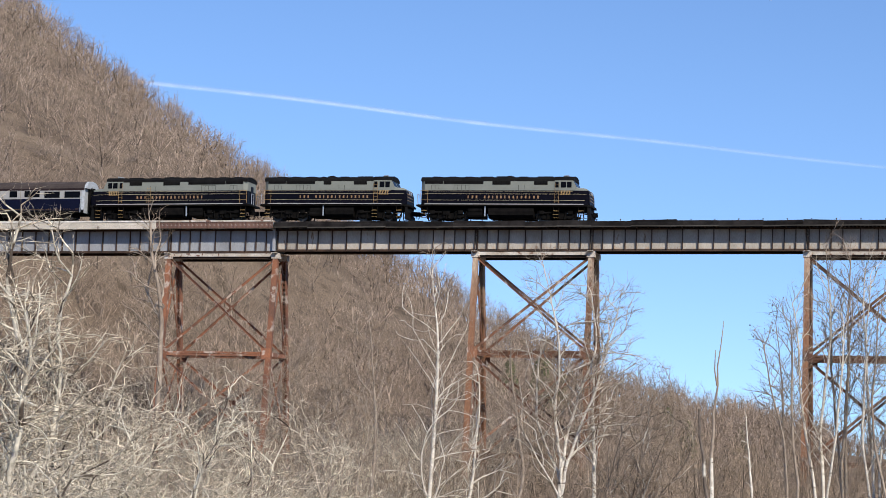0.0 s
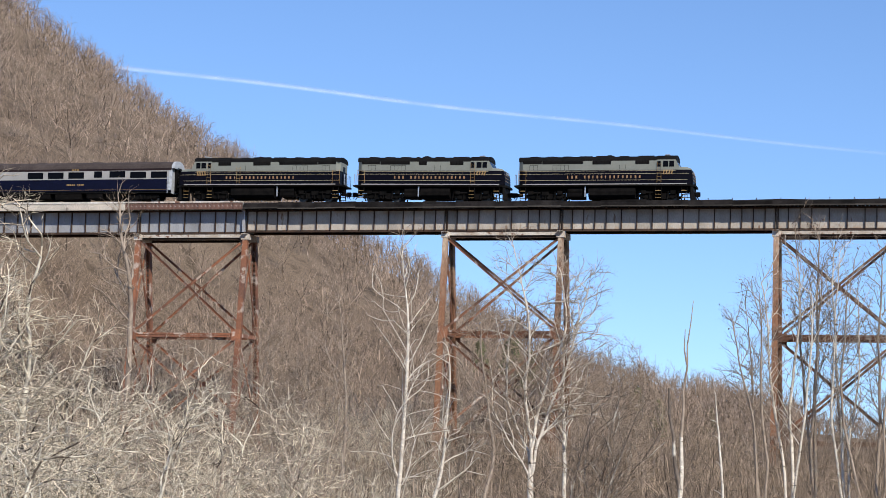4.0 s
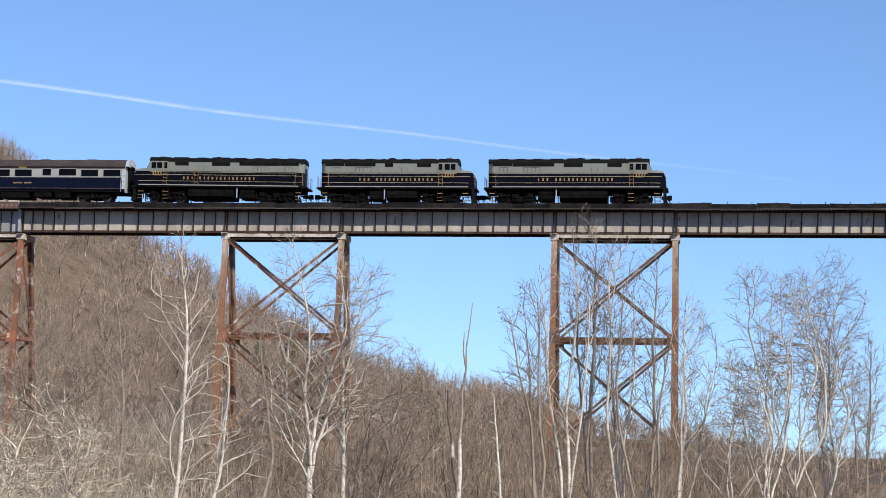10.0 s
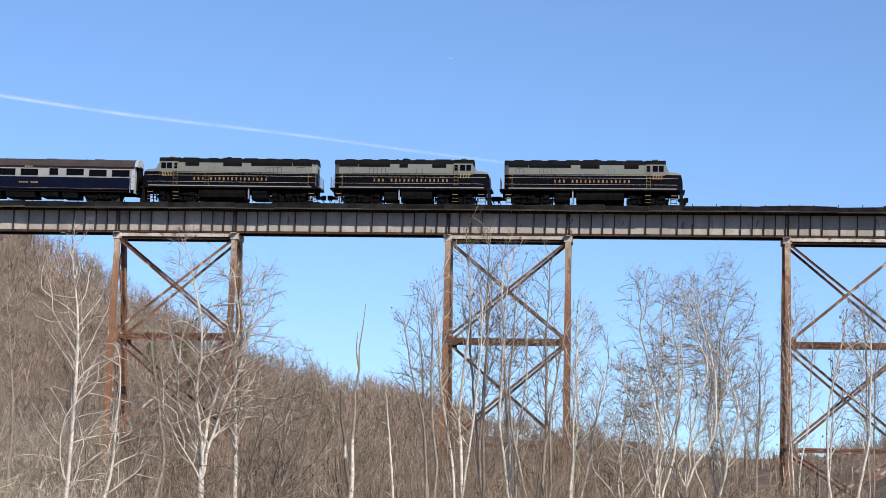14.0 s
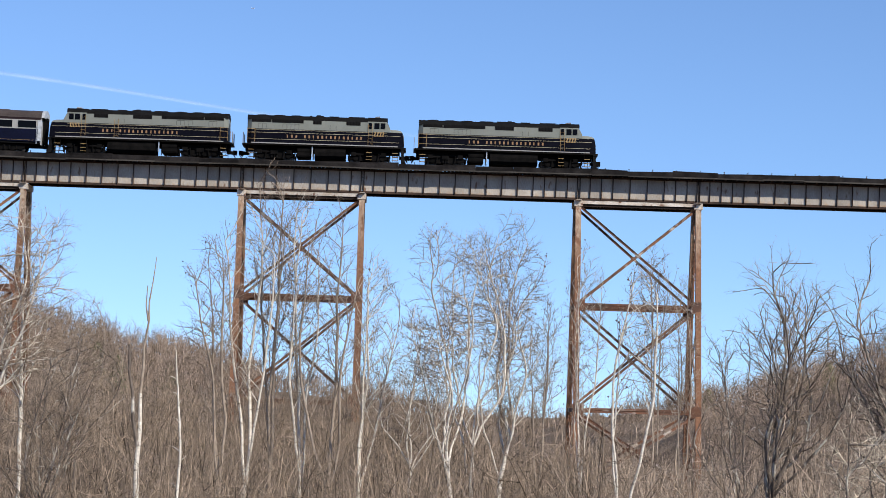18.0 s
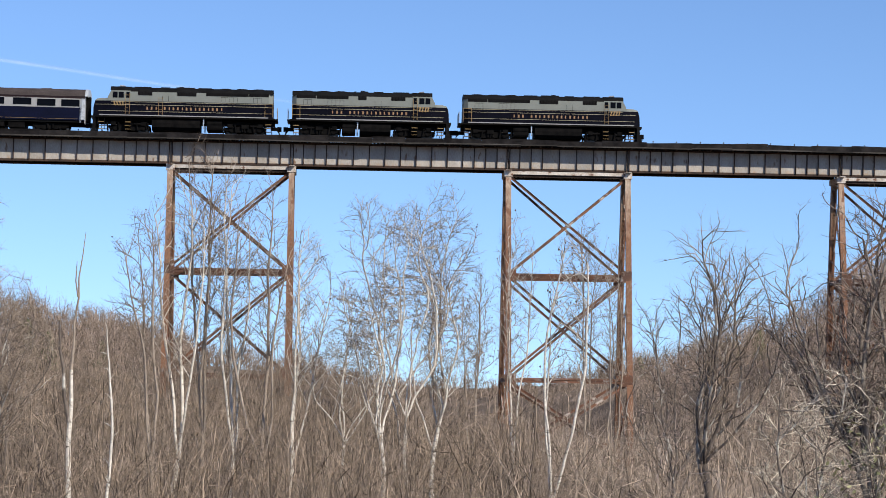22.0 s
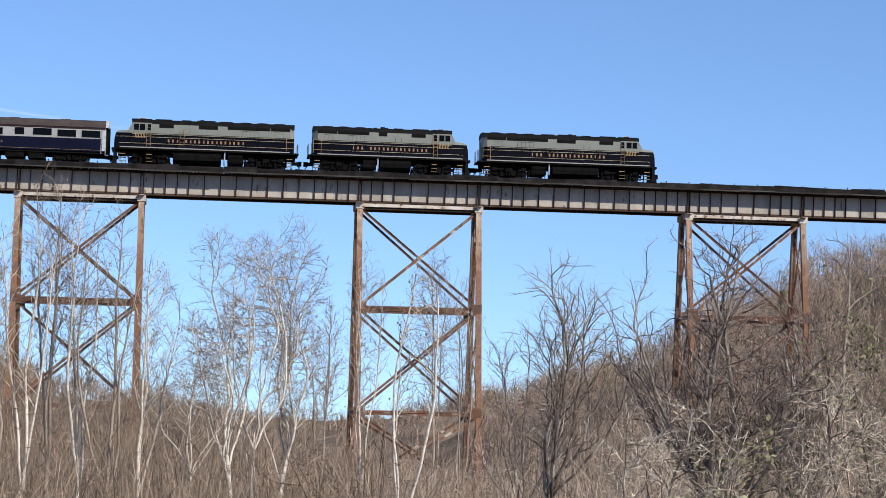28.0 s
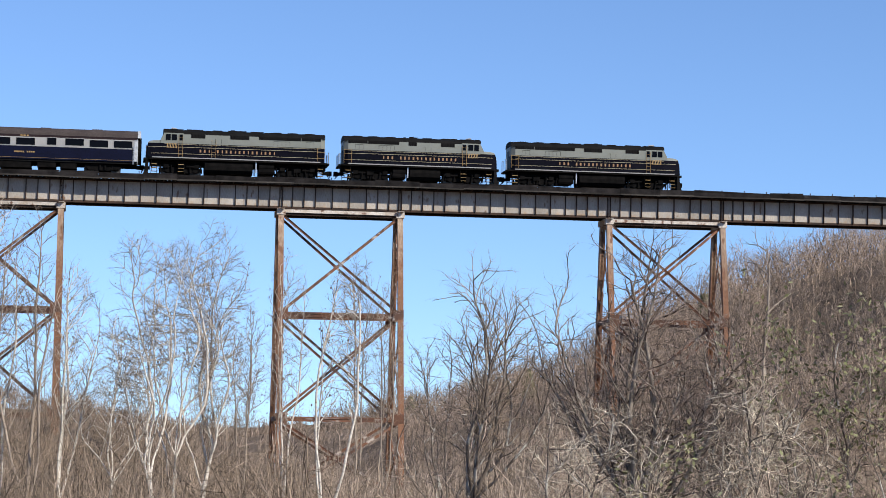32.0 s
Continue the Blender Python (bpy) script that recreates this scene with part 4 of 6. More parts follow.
def coach(label):
    """A streamlined passenger coach 25.9 m over couplers, rail level at z = 0."""
    t = thing("passenger_coach", label, "railway coach", "")
    L, W = 12.45, 1.52
    part("lower_body", Mesh().box(-L, L, -W, W, 1.24, 2.52), COACH_BLUE, t, "dark blue lower side")
    part("floor_frame", Mesh().box(-L + 0.1, L - 0.1, -W + 0.12, W - 0.12, 1.04, 1.236), BLACK, t, "black underframe")
    band = part("window_band", Mesh().box(-L, L, -W + 0.006, W - 0.006, 2.524, 3.40), COACH_GREY, t, "pale grey window band")
    part("letterboard", Mesh().box(-L, L, -W + 0.012, W - 0.012, 3.404, 3.62), COACH_MAROON, t, "dark maroon letterboard")
    arch = [(-W - 0.02, 3.624), (-1.46, 3.9), (-1.2, 4.2), (-0.7, 4.42), (0, 4.5), (0.7, 4.42), (1.2, 4.2), (1.46, 3.9), (W + 0.02, 3.624)]
    part("roof", Mesh().prism(arch, -L - 0.25, L + 0.25, "x"), COACH_ROOF, t, "brown-grey rounded roof")
    for i in range(12):
        x = -L + 1 + i * 2.08
        part("roof_seam", Mesh().prism([(-1.47, 3.92), (-1.21, 4.22), (-0.7, 4.44), (0, 4.52), (0.7, 4.44), (1.21, 4.22), (1.47, 3.92), (1.2, 4.0), (0, 4.3), (-1.2, 4.0)], x - 0.03, x + 0.03, "x"), COACH_ROOF, t)
    for x in (-8, -3, 3.5, 8.5):
        part("roof_vent", Mesh().prism([(-0.35, 4.42), (-0.28, 4.535), (0.28, 4.535), (0.35, 4.42)], x - 0.5, x + 0.5, "x"), COACH_ROOF, t)
    for sg in (-1, 1):
        y = sg * W
        for i in range(10):
            x = L - 1.35 - i * 2.36
            if i in (7, 8):
                continue
            up, a, b = (0.08, -0.35 if i == 3 else -0.95, 0.55 if i == 3 else 0.85) if i in (2, 3) else (0.0, -0.95, 0.85)
            w = part("window", Mesh().box(x + a, x + b, y - 0.008, y + 0.008, 2.60 + up, 3.29 + up), GLASS, band, "dark coach window")
            m = Mesh()
            for z in (2.575 + up, 3.315 + up):
                m.box(x + a - 0.04, x + b + 0.04, y - 0.012, y + 0.012, z - 0.022, z + 0.022)
            for xx in (x + a - 0.02, x + b + 0.02):
                m.box(xx - 0.018, xx + 0.018, y - 0.012, y + 0.012, 2.60 + up, 3.29 + up)
            part("window_frame", m, COACH_GREY, w)
        part("belt_stripe", Mesh().box(-L, L, y - 0.008, y + 0.008, 2.49, 2.53), COACH_GREY, t)
        part("sill_stripe", Mesh().box(-L, L, y - 0.008, y + 0.008, 1.36, 1.38), GOLD, t)
        for i in range(9):
            x = 0.55 + i * 0.2 + (0.22 if i > 4 else 0)
            part("letter_bar", Mesh().box(x, x + 0.13, y - 0.009, y + 0.009, 1.85, 2.0), GOLD, t)
        for i in range(3):
            x = 1.1 + i * 0.3
            part("letter_bar", Mesh().box(x, x + 0.2, y - 0.02, y + 0.02, 3.47, 3.6), GOLD, t)
        for x in (L - 0.42, L - 0.36):
            part("grab_iron", Mesh().rod((x, y + sg * 0.05, 1.0), (x, y + sg * 0.05, 2.8), 0.02, n=6), STEEL, t)
    for sg in (-1, 1):
        x = sg * L
        part("end_wall", Mesh().box(min(x, x + sg * 0.03), max(x, x + sg * 0.03), -W + 0.02, W - 0.02, 0.95, 3.6), END_PAINT, t, "pale blue-grey end wall")
        part("end_cap", Mesh().prism([(a * 1.015, 3.60 + (b - 3.60) * 1.02) for a, b in arch], min(x + sg * 0.02, x + sg * 0.34), max(x + sg * 0.02, x + sg * 0.34), "x"), END_PAINT, t, "bright metal roof end")
        part("end_door", Mesh().box(min(x + sg * 0.031, x + sg * 0.05), max(x + sg * 0.031, x + sg * 0.05), -0.45, 0.45, 1.1, 3.2), COACH_BLUE, t)
        m = Mesh().box(min(x + sg * 0.04, x + sg * 0.42), max(x + sg * 0.04, x + sg * 0.42), -0.6, -0.5, 1.2, 3.65)
        m.box(min(x + sg * 0.04, x + sg * 0.42), max(x + sg * 0.04, x + sg * 0.42), 0.5, 0.6, 1.2, 3.65)
        m.box(min(x + sg * 0.04, x + sg * 0.42), max(x + sg * 0.04, x + sg * 0.42), -0.6, 0.6, 3.651, 3.75)
        part("gangway", m, GRIME, t)
        for y in (-W, W):
            part("corner_post", Mesh().box(min(x - sg * 0.3, x + sg * 0.06), max(x - sg * 0.3, x + sg * 0.06), y - 0.03, y + 0.03, 1.3, 3.4), END_PAINT, t, "pale corner post")
        part("coupler", Mesh().box(min(x, x + sg * 0.5), max(x, x + sg * 0.5), -0.2, 0.2, 0.7, 1.05), GRIME, t)
        part("end_lamp", Mesh().rod((x + sg * 0.03, -1.25, 3.75), (x + sg * 0.3, -1.25, 3.75), 0.06, n=8), STEEL, t)
    truck(t, 9.1, 2.6, 2, 0.46, 3.6)
    truck(t, -9.1, 2.6, 2, 0.46, 3.6)
    for a, b, z in ((-6.5, -4.2, 0.4), (-3.6, -1.4, 0.45), (-0.8, 2.2, 0.4), (2.8, 4.6, 0.5), (5.0, 6.6, 0.42)):
        part("equipment_box", Mesh().box(a, b, -1.3, 1.3, z, 1.03), GRIME, t)
    part("centre_sill", Mesh().box(-L, L, -0.3, 0.3, 0.75, 1.03), GRIME, t)
    return t


WHEELS = []
TRAIN = [
    (locomotive("dark blue and grey diesel locomotive with gold stripes leading the train"), -7.27, 0),
    (locomotive("dark blue and grey diesel locomotive coupled between two others", -6.62), -7.27 - 19.17, 0),
    (locomotive("dark blue and grey diesel locomotive running cab-backwards before the coach"), -43.7, 180),
    (coach("blue and grey streamlined passenger coach with dark windows"), -66.0, 0),
]


def run(t):
    """Where the leading cab's roof edge is along the bridge at t seconds."""
    return -23.557 + 3.4568 * t - 0.019096 * t * t + 0.00016058 * t ** 3


# ---- trees, brush and woods ----
def grow(rng, out, p, d, length, r, level, top, spec):
    """Adds one limb and all that it carries to out, as rows for tubes(); rows go to out[level]."""
    steps = spec.get("steps", (8, 6, 4, 2))[level]
    kids = spec["kids"][level] if level < top else 0
    at = sorted(rng.uniform(spec["bare"] if level == 0 else 0.2, 1.0) for _ in range(kids))
    wander, lift = spec["wander"][level], spec["lift"][level]
    k = 0
    for i in range(steps):
        e = d + np.array([rng.gauss(0, wander), rng.gauss(0, wander), rng.gauss(0, wander) + lift])
        d = e / np.linalg.norm(e)
        q = p + d * (length / steps)
        f0, f1 = i / steps, (i + 1) / steps
        tip = 0.22 if level else 0.18
        r0, r1 = r * (1 - (1 - tip) * f0), r * (1 - (1 - tip) * f1)
        if level == top and i == steps - 1:
            r1 = 0.0
        out[level].append((*p, *q, r0, r1))
        while k < kids and at[k] <= f1:
            w = (at[k] - f0) / (f1 - f0)
            b = p + (q - p) * max(0.0, w)
            a = rng.uniform(0, 2 * math.pi)
            s = np.cross(d, np.array([math.cos(a), math.sin(a), 0.31]))
            s /= np.linalg.norm(s)
            c = rng.uniform(*spec["angle"][level])
            kd = d * math.cos(c) + s * math.sin(c)
            kl = length * spec["ratio"][level] * rng.uniform(0.6, 1.15) * (1.12 - 0.6 * at[k] if level == 0 else 1.0)
            if level == 0:
                out[4].append(len(out[1]))
            grow(rng, out, b, kd, kl, max(r0 * spec["thin"][level] * rng.uniform(0.7, 1.1), spec["least"]), level + 1, top, spec)
            k += 1
        p = q


GNARLED = dict(kids=(11, 13, 8), steps=(7, 8, 5, 3), bare=0.14, wander=(0.13, 0.20, 0.24, 0.28), lift=(0.02, 0.10, 0.12, 0.08), angle=((0.5, 1.15), (0.5, 1.2), (0.4, 1.1)), ratio=(0.68, 0.38, 0.40), thin=(0.55, 0.42, 0.5), least=0.009)


def weigh(up):
    """For each node of a skeleton the number of tips that it carries, and its heaviest child (-1 at a tip)."""
    n = len(up)
    load, main = np.zeros(n), [-1] * n
    for i in range(n - 1, -1, -1):
        load[i] = max(load[i], 1)
        if up[i] >= 0:
            load[up[i]] += load[i]
    for i in range(1, n):
        q = up[i]
        if q >= 0 and (main[q] < 0 or load[i] > load[main[q]]):
            main[q] = i
    return load, main


def room(p, d, lobes):
    """How far a branch can run from p along d before it leaves the crown's lobes (x, z, half width, half height)."""
    best = 0.0
    for cx, cz, w, hh in lobes:
        ox, oy, oz = (p[0] - cx) / w, p[1] / (w * 0.85), (p[2] - cz) / hh
        ex, ey, ez = d[0] / w, d[1] / (w * 0.85), d[2] / hh
        a, b, c = ex * ex + ey * ey + ez * ez, ox * ex + oy * ey + oz * ez, ox * ox + oy * oy + oz * oz - 1
        q = b * b - a * c
        if q > 0:
            best = max(best, (math.sqrt(q) - b) / a)
    return best


def sprout(g, pos, up, at, d, length, level, form, lobes, goal=None):
    """Grows one limb from node at, a stem towards its goal, and on it, by turns to all sides, what it carries down to
    the twigs."""
    seg, wander, lift = form["seg"][level], form["wander"][level], form["lift"][level]
    n = max(1, int(round(length / seg)))
    seg, run, roll = length / n, 0.0, g.uniform(0, 6.28)
    gap = form["space"][level] * g.uniform(0.3, 1.0) + (form["bare"] * length if level == 0 else 0.0) if level < 3 else 1e9
    x, y, z = pos[at]
    dx, dy, dz = d
    bx = by = bz = 0.0
    for i in range(n):
        bx, by, bz = bx * 0.4 + g.gauss(0, wander), by * 0.4 + g.gauss(0, wander), bz * 0.4 + g.gauss(0, wander) * 0.8
        if goal:
            tx, ty, tz = goal[0] - x, goal[1] - y, goal[2] - z
            q = (0.10 + 0.3 * i / n) / (math.sqrt(tx * tx + ty * ty + tz * tz) or 1.0)
            bx, by, bz = bx + tx * q, by + ty * q, bz + tz * q
        dx, dy, dz = dx + bx, dy + by, dz + bz + lift
        q = math.sqrt(dx * dx + dy * dy + dz * dz)
        dx, dy, dz = dx / q, dy / q, dz / q
        if goal:
            bx, by, bz = bx * 0.3, by * 0.3, bz * 0.3
        x, y, z = x + dx * seg, y + dy * seg, z + dz * seg
        pos.append((x, y, z))
        up.append(at)
        at = len(pos) - 1
        run += seg
        while gap <= run and run < length * 0.97:
            gap += form["space"][level] * g.uniform(0.5, 1.5)
            roll += 2.4 + g.uniform(-0.8, 0.8)
            ax, ay = math.cos(roll), math.sin(roll)
            k = ax * dx + ay * dy
            sx, sy, sz = ax - k * dx, ay - k * dy, -k * dz
            q = math.sqrt(sx * sx + sy * sy + sz * sz) or 1.0
            c = g.uniform(*form["angle"][level])
            co, si = math.cos(c), math.sin(c) / q
            kd = (dx * co + sx * si, dy * co + sy * si, dz * co + sz * si)
            far = room((x, y, z), kd, lobes)
            most = form["most"][level] * g.uniform(0.45, 1.15)
            kl = min(far * g.uniform(0.6, 1.02), most) if far > 0.2 else most * 0.22
            if kl > form["least"]:
                sprout(g, pos, up, at, kd, kl, level + 1, form, lobes)


# how each kind of tree grows, by level from the stems to the twigs: length of a step, crookedness, lift, space between
# branches, their angles and greatest length; then the twigs at each node, the tip's radius, how stems thicken (power),
# where the trunk divides, into how many stems, how widely
def habit(**more):
    base = dict(seg=(0.38, 0.30, 0.24, 0.26), wander=(0.05, 0.085, 0.11, 0.12), lift=(0.0, 0.03, 0.03, 0.02), space=(0.24, 0.18, 0.15), angle=((0.6, 1.05), (0.55, 1.0), (0.5, 1.1)), most=(4.0, 1.8, 0.6),
                least=0.12, bare=0.05, twigs=0.2, twig=(0.14, 0.34), tip=0.0060, power=0.50, fork=0.3, stems=1, spread=0.2, open=1.2, apart=0.5)
    base.update(more)
    return base


ARCHING = habit(fork=0.20, wander=(0.07, 0.10, 0.12, 0.13), angle=((0.6, 1.15), (0.5, 1.05), (0.5, 1.1)), most=(5.0, 1.9, 0.6), space=(0.37, 0.29, 0.18), power=0.48, lift=(0.0, 0.05, 0.03, 0.02))
FORKED = habit(stems=5, spread=0.32, fork=0.30, wander=(0.12, 0.13, 0.14, 0.13), most=(2.8, 1.5, 0.55), space=(0.40, 0.25, 0.15), lift=(0.0, 0.02, 0.025, 0.02), power=0.45)
SLENDER = habit(stems=3, spread=0.16, fork=0.16, bare=0.2, open=1.25, wander=(0.05, 0.08, 0.10, 0.12), most=(2.6, 1.1, 0.5), space=(0.36, 0.26, 0.175), lift=(0.0, 0.05, 0.04, 0.03), angle=((0.5, 0.95), (0.5, 0.95), (0.5, 1.1)), tip=0.0064, power=0.47)
SINGLE = habit(fork=0.28, most=(2.6, 1.2, 0.5), space=(0.36, 0.27, 0.20), lift=(0.0, 0.06, 0.04, 0.03))
FAN = habit(seg=(0.26, 0.22, 0.18, 0.20), stems=9, spread=0.42, open=1.5, fork=0.38, apart=0.35, wander=(0.10, 0.13, 0.15, 0.15), lift=(0.0, 0.045, 0.035, 0.02), angle=((0.4, 0.9), (0.45, 0.95), (0.5, 1.1)), most=(2.0, 1.2, 0.45), space=(0.34, 0.24, 0.165), tip=0.0052, power=0.45)
LOOSE_FAN = habit(seg=(0.26, 0.22, 0.18, 0.20), stems=7, spread=0.42, open=1.5, fork=0.38, apart=0.35, wander=(0.10, 0.13, 0.15, 0.15), lift=(0.0, 0.045, 0.035, 0.02), angle=((0.4, 0.9), (0.45, 0.95), (0.5, 1.1)), most=(2.0, 1.2, 0.45), space=(0.42, 0.29, 0.195), tip=0.0047, power=0.45)
HIGH_FORKED = dict(FORKED, stems=6, fork=0.46, apart=0.35, spread=0.3, open=1.1, space=(0.36, 0.23, 0.15))
CROOKED = habit(seg=(0.26, 0.20, 0.17, 0.17), stems=6, spread=0.5, open=1.6, fork=0.22, wander=(0.14, 0.16, 0.19, 0.19), lift=(0.0, 0.0, 0.01, 0.01), angle=((0.5, 1.2), (0.6, 1.25), (0.5, 1.3)), most=(2.4, 1.0, 0.36), space=(0.32, 0.19, 0.135), tip=0.0050, power=0.44)


def skeleton(seed, h, lobes, form, lean=0.0):
    """A trunk, its stems and the branches that fill the lobes: places of nodes, and each one's parent."""
    g = random.Random(seed)
    pos, up = [(0.0, 0.0, 0.0)], [-1]
    high = max(lobes, key=lambda l: l[1] + l[3])
    if form["stems"] == 1:
        d = Vector((lean, 0.0, 1.0)).normalized()
        goal = (high[0], 0.0, h)
        sprout(g, pos, up, 0, tuple(d), h * 1.0, 0, dict(form, bare=form["fork"]), lobes, goal)
        return np.array(pos), up
    d, p, n = Vector((lean, 0.0, 1.0)), Vector((0, 0, 0)), max(2, int(h * form["fork"] / 0.4))
    for i in range(n):
        d = (d + Vector((g.gauss(0, 0.05) + lean * 0.1, g.gauss(0, 0.05), 0.1))).normalized()
        p = p + d * (h * form["fork"] / n)
        pos.append(tuple(p))
        up.append(len(pos) - 2)
    top, turn = len(pos) - 1, g.uniform(0, 6.28)
    for k in range(form["stems"]):
        # each stem makes for a place of its own under the crown's rind
        lobe = high if k == 0 else lobes[k % len(lobes)]
        turn += 2.4 + g.uniform(-0.4, 0.4)
        c = form["open"] * math.sqrt((k + 0.2) / form["stems"]) * g.uniform(0.8, 1.15)
        goal = (lobe[0] + lobe[2] * math.cos(turn) * math.sin(c), lobe[2] * 0.8 * math.sin(turn) * math.sin(c), lobe[1] + lobe[3] * math.cos(c))
        at = top if k == 0 else max(1, top - g.randrange(max(1, int(top * form["apart"]))))
        d = Vector(goal) - Vector(pos[at])
        far = d.length
        d = (d.normalized() + Vector((math.cos(turn), math.sin(turn), 0.4)) * form["spread"]).normalized()
        sprout(g, pos, up, at, tuple(d), far * g.uniform(0.95, 1.1), 0, form, lobes, goal)
    return np.array(pos), up


def branch_rows(g, pos, up, form, radius):
    """Rows for tubes() of a skeleton, by axis, and of the twigs on it. Returns the axes (heaviest first) and the twigs."""
    load, main = weigh(up)
    tip = form["tip"]
    rad = tip + (radius - tip) * ((load - 1) / max(load[0] - 1, 1)) ** form["power"]
    axes, n = [], len(up)
    heads = [0] + [i for i in range(1, n) if main[up[i]] != i]
    for i in heads:
        q, rows = up[i], []
        j = i if i else main[0]
        q = up[j]
        while j >= 0:
            r0 = rad[j] if j == i else rad[q]
            rows.append((*pos[q], *pos[j], r0, rad[j] if main[j] >= 0 else 0.0))
            q, j = j, main[j]
        axes.append(rows)
    twigs = []
    for i in range(1, n):
        if load[i] > 9:
            continue
        d = pos[i] - pos[up[i]]
        d /= max(np.linalg.norm(d), 1e-6)
        for k in range(int(form["twigs"] + g.uniform(0, 1)) + (1 if main[i] < 0 else 0)):
            e = d + g.normal(0, 0.5, 3) + (0, 0, 0.15)
            e *= g.uniform(*form["twig"]) / np.linalg.norm(e)
            at = pos[up[i]] + (pos[i] - pos[up[i]]) * g.uniform(0.2, 1)
            twigs.append((*at, *(at + e), tip * 0.85, 0.0))
    return axes, twigs


def bare_tree(az, r, top_el, form, radius, seed, label, bark, twig, lobes, lean=0.0, tag="bare_tree"):
    """A leafless tree at a bearing and distance: lobes are (side offset, height as a share, half width, half height as
    a share) of its crown, in metres and shares of the tree's height; radius is the trunk's at the ground."""
    g = np.random.default_rng(seed)
    x, y = spot(az, r)
    z = float(ground_z(x, y)) - 0.15
    h = r * math.tan(radians(top_el)) - z
    t = thing(tag, label, "tree", "bare trees before the viaduct", at=pose(x, y, z, 0, 0, -az))
    pos, up = skeleton(seed, h, [(a, b * h, c, d * h) for a, b, c, d in lobes], form, lean)
    axes, twigs = branch_rows(g, pos, up, form, radius)
    part("trunk", tubes("trunk", axes[0], 8), bark, t)
    rest = []
    for rows in axes[1:]:
        if rows[0][6] > max(form["tip"] * 2.4, radius * 0.14):
            part("limb", tubes("limb", rows, 5), bark, t)
        else:
            rest += rows
    part("crown", tubes("crown", rest + twigs, 3), twig, t)
    if twig is SEEDED:
        m = Mesh()
        for i in g.choice(len(twigs), min(70, len(twigs)), replace=False):
            c, k = twigs[i][3:6], g.uniform(0.022, 0.055)
            m.add([(c[0] + k, c[1], c[2]), (c[0], c[1] + k, c[2]), (c[0] - k, c[1], c[2]), (c[0], c[1] - k, c[2]), (c[0], c[1], c[2] + k), (c[0], c[1], c[2] - k * 1.6)],
                  [(0, 1, 4), (1, 2, 4), (2, 3, 4), (3, 0, 4), (1, 0, 5), (2, 1, 5), (3, 2, 5), (0, 3, 5)])
        tagged(part("seed_head", m, SEED, t), "dark clustered seed heads", kind="stuff")
    return t


WHITE_TREE = "bare white-barked tree standing in brush before the viaduct"
GREY_TREE = "bare grey-brown tree with fine upright twigs"
SEEDY_TREE = "slender bare tree dotted with dark seed heads"
DARK_TREE = "dark bare tree with a wide twisted crown"
BRIGHT_TREE = "low spreading tree with bright pale crooked branches"


def dome(w, low=0.3, x=0.0):
    """One rounded crown of half width w from a share low of the height to the top."""
    return [(x, (1 + low) / 2, w, (1 - low) / 2)]


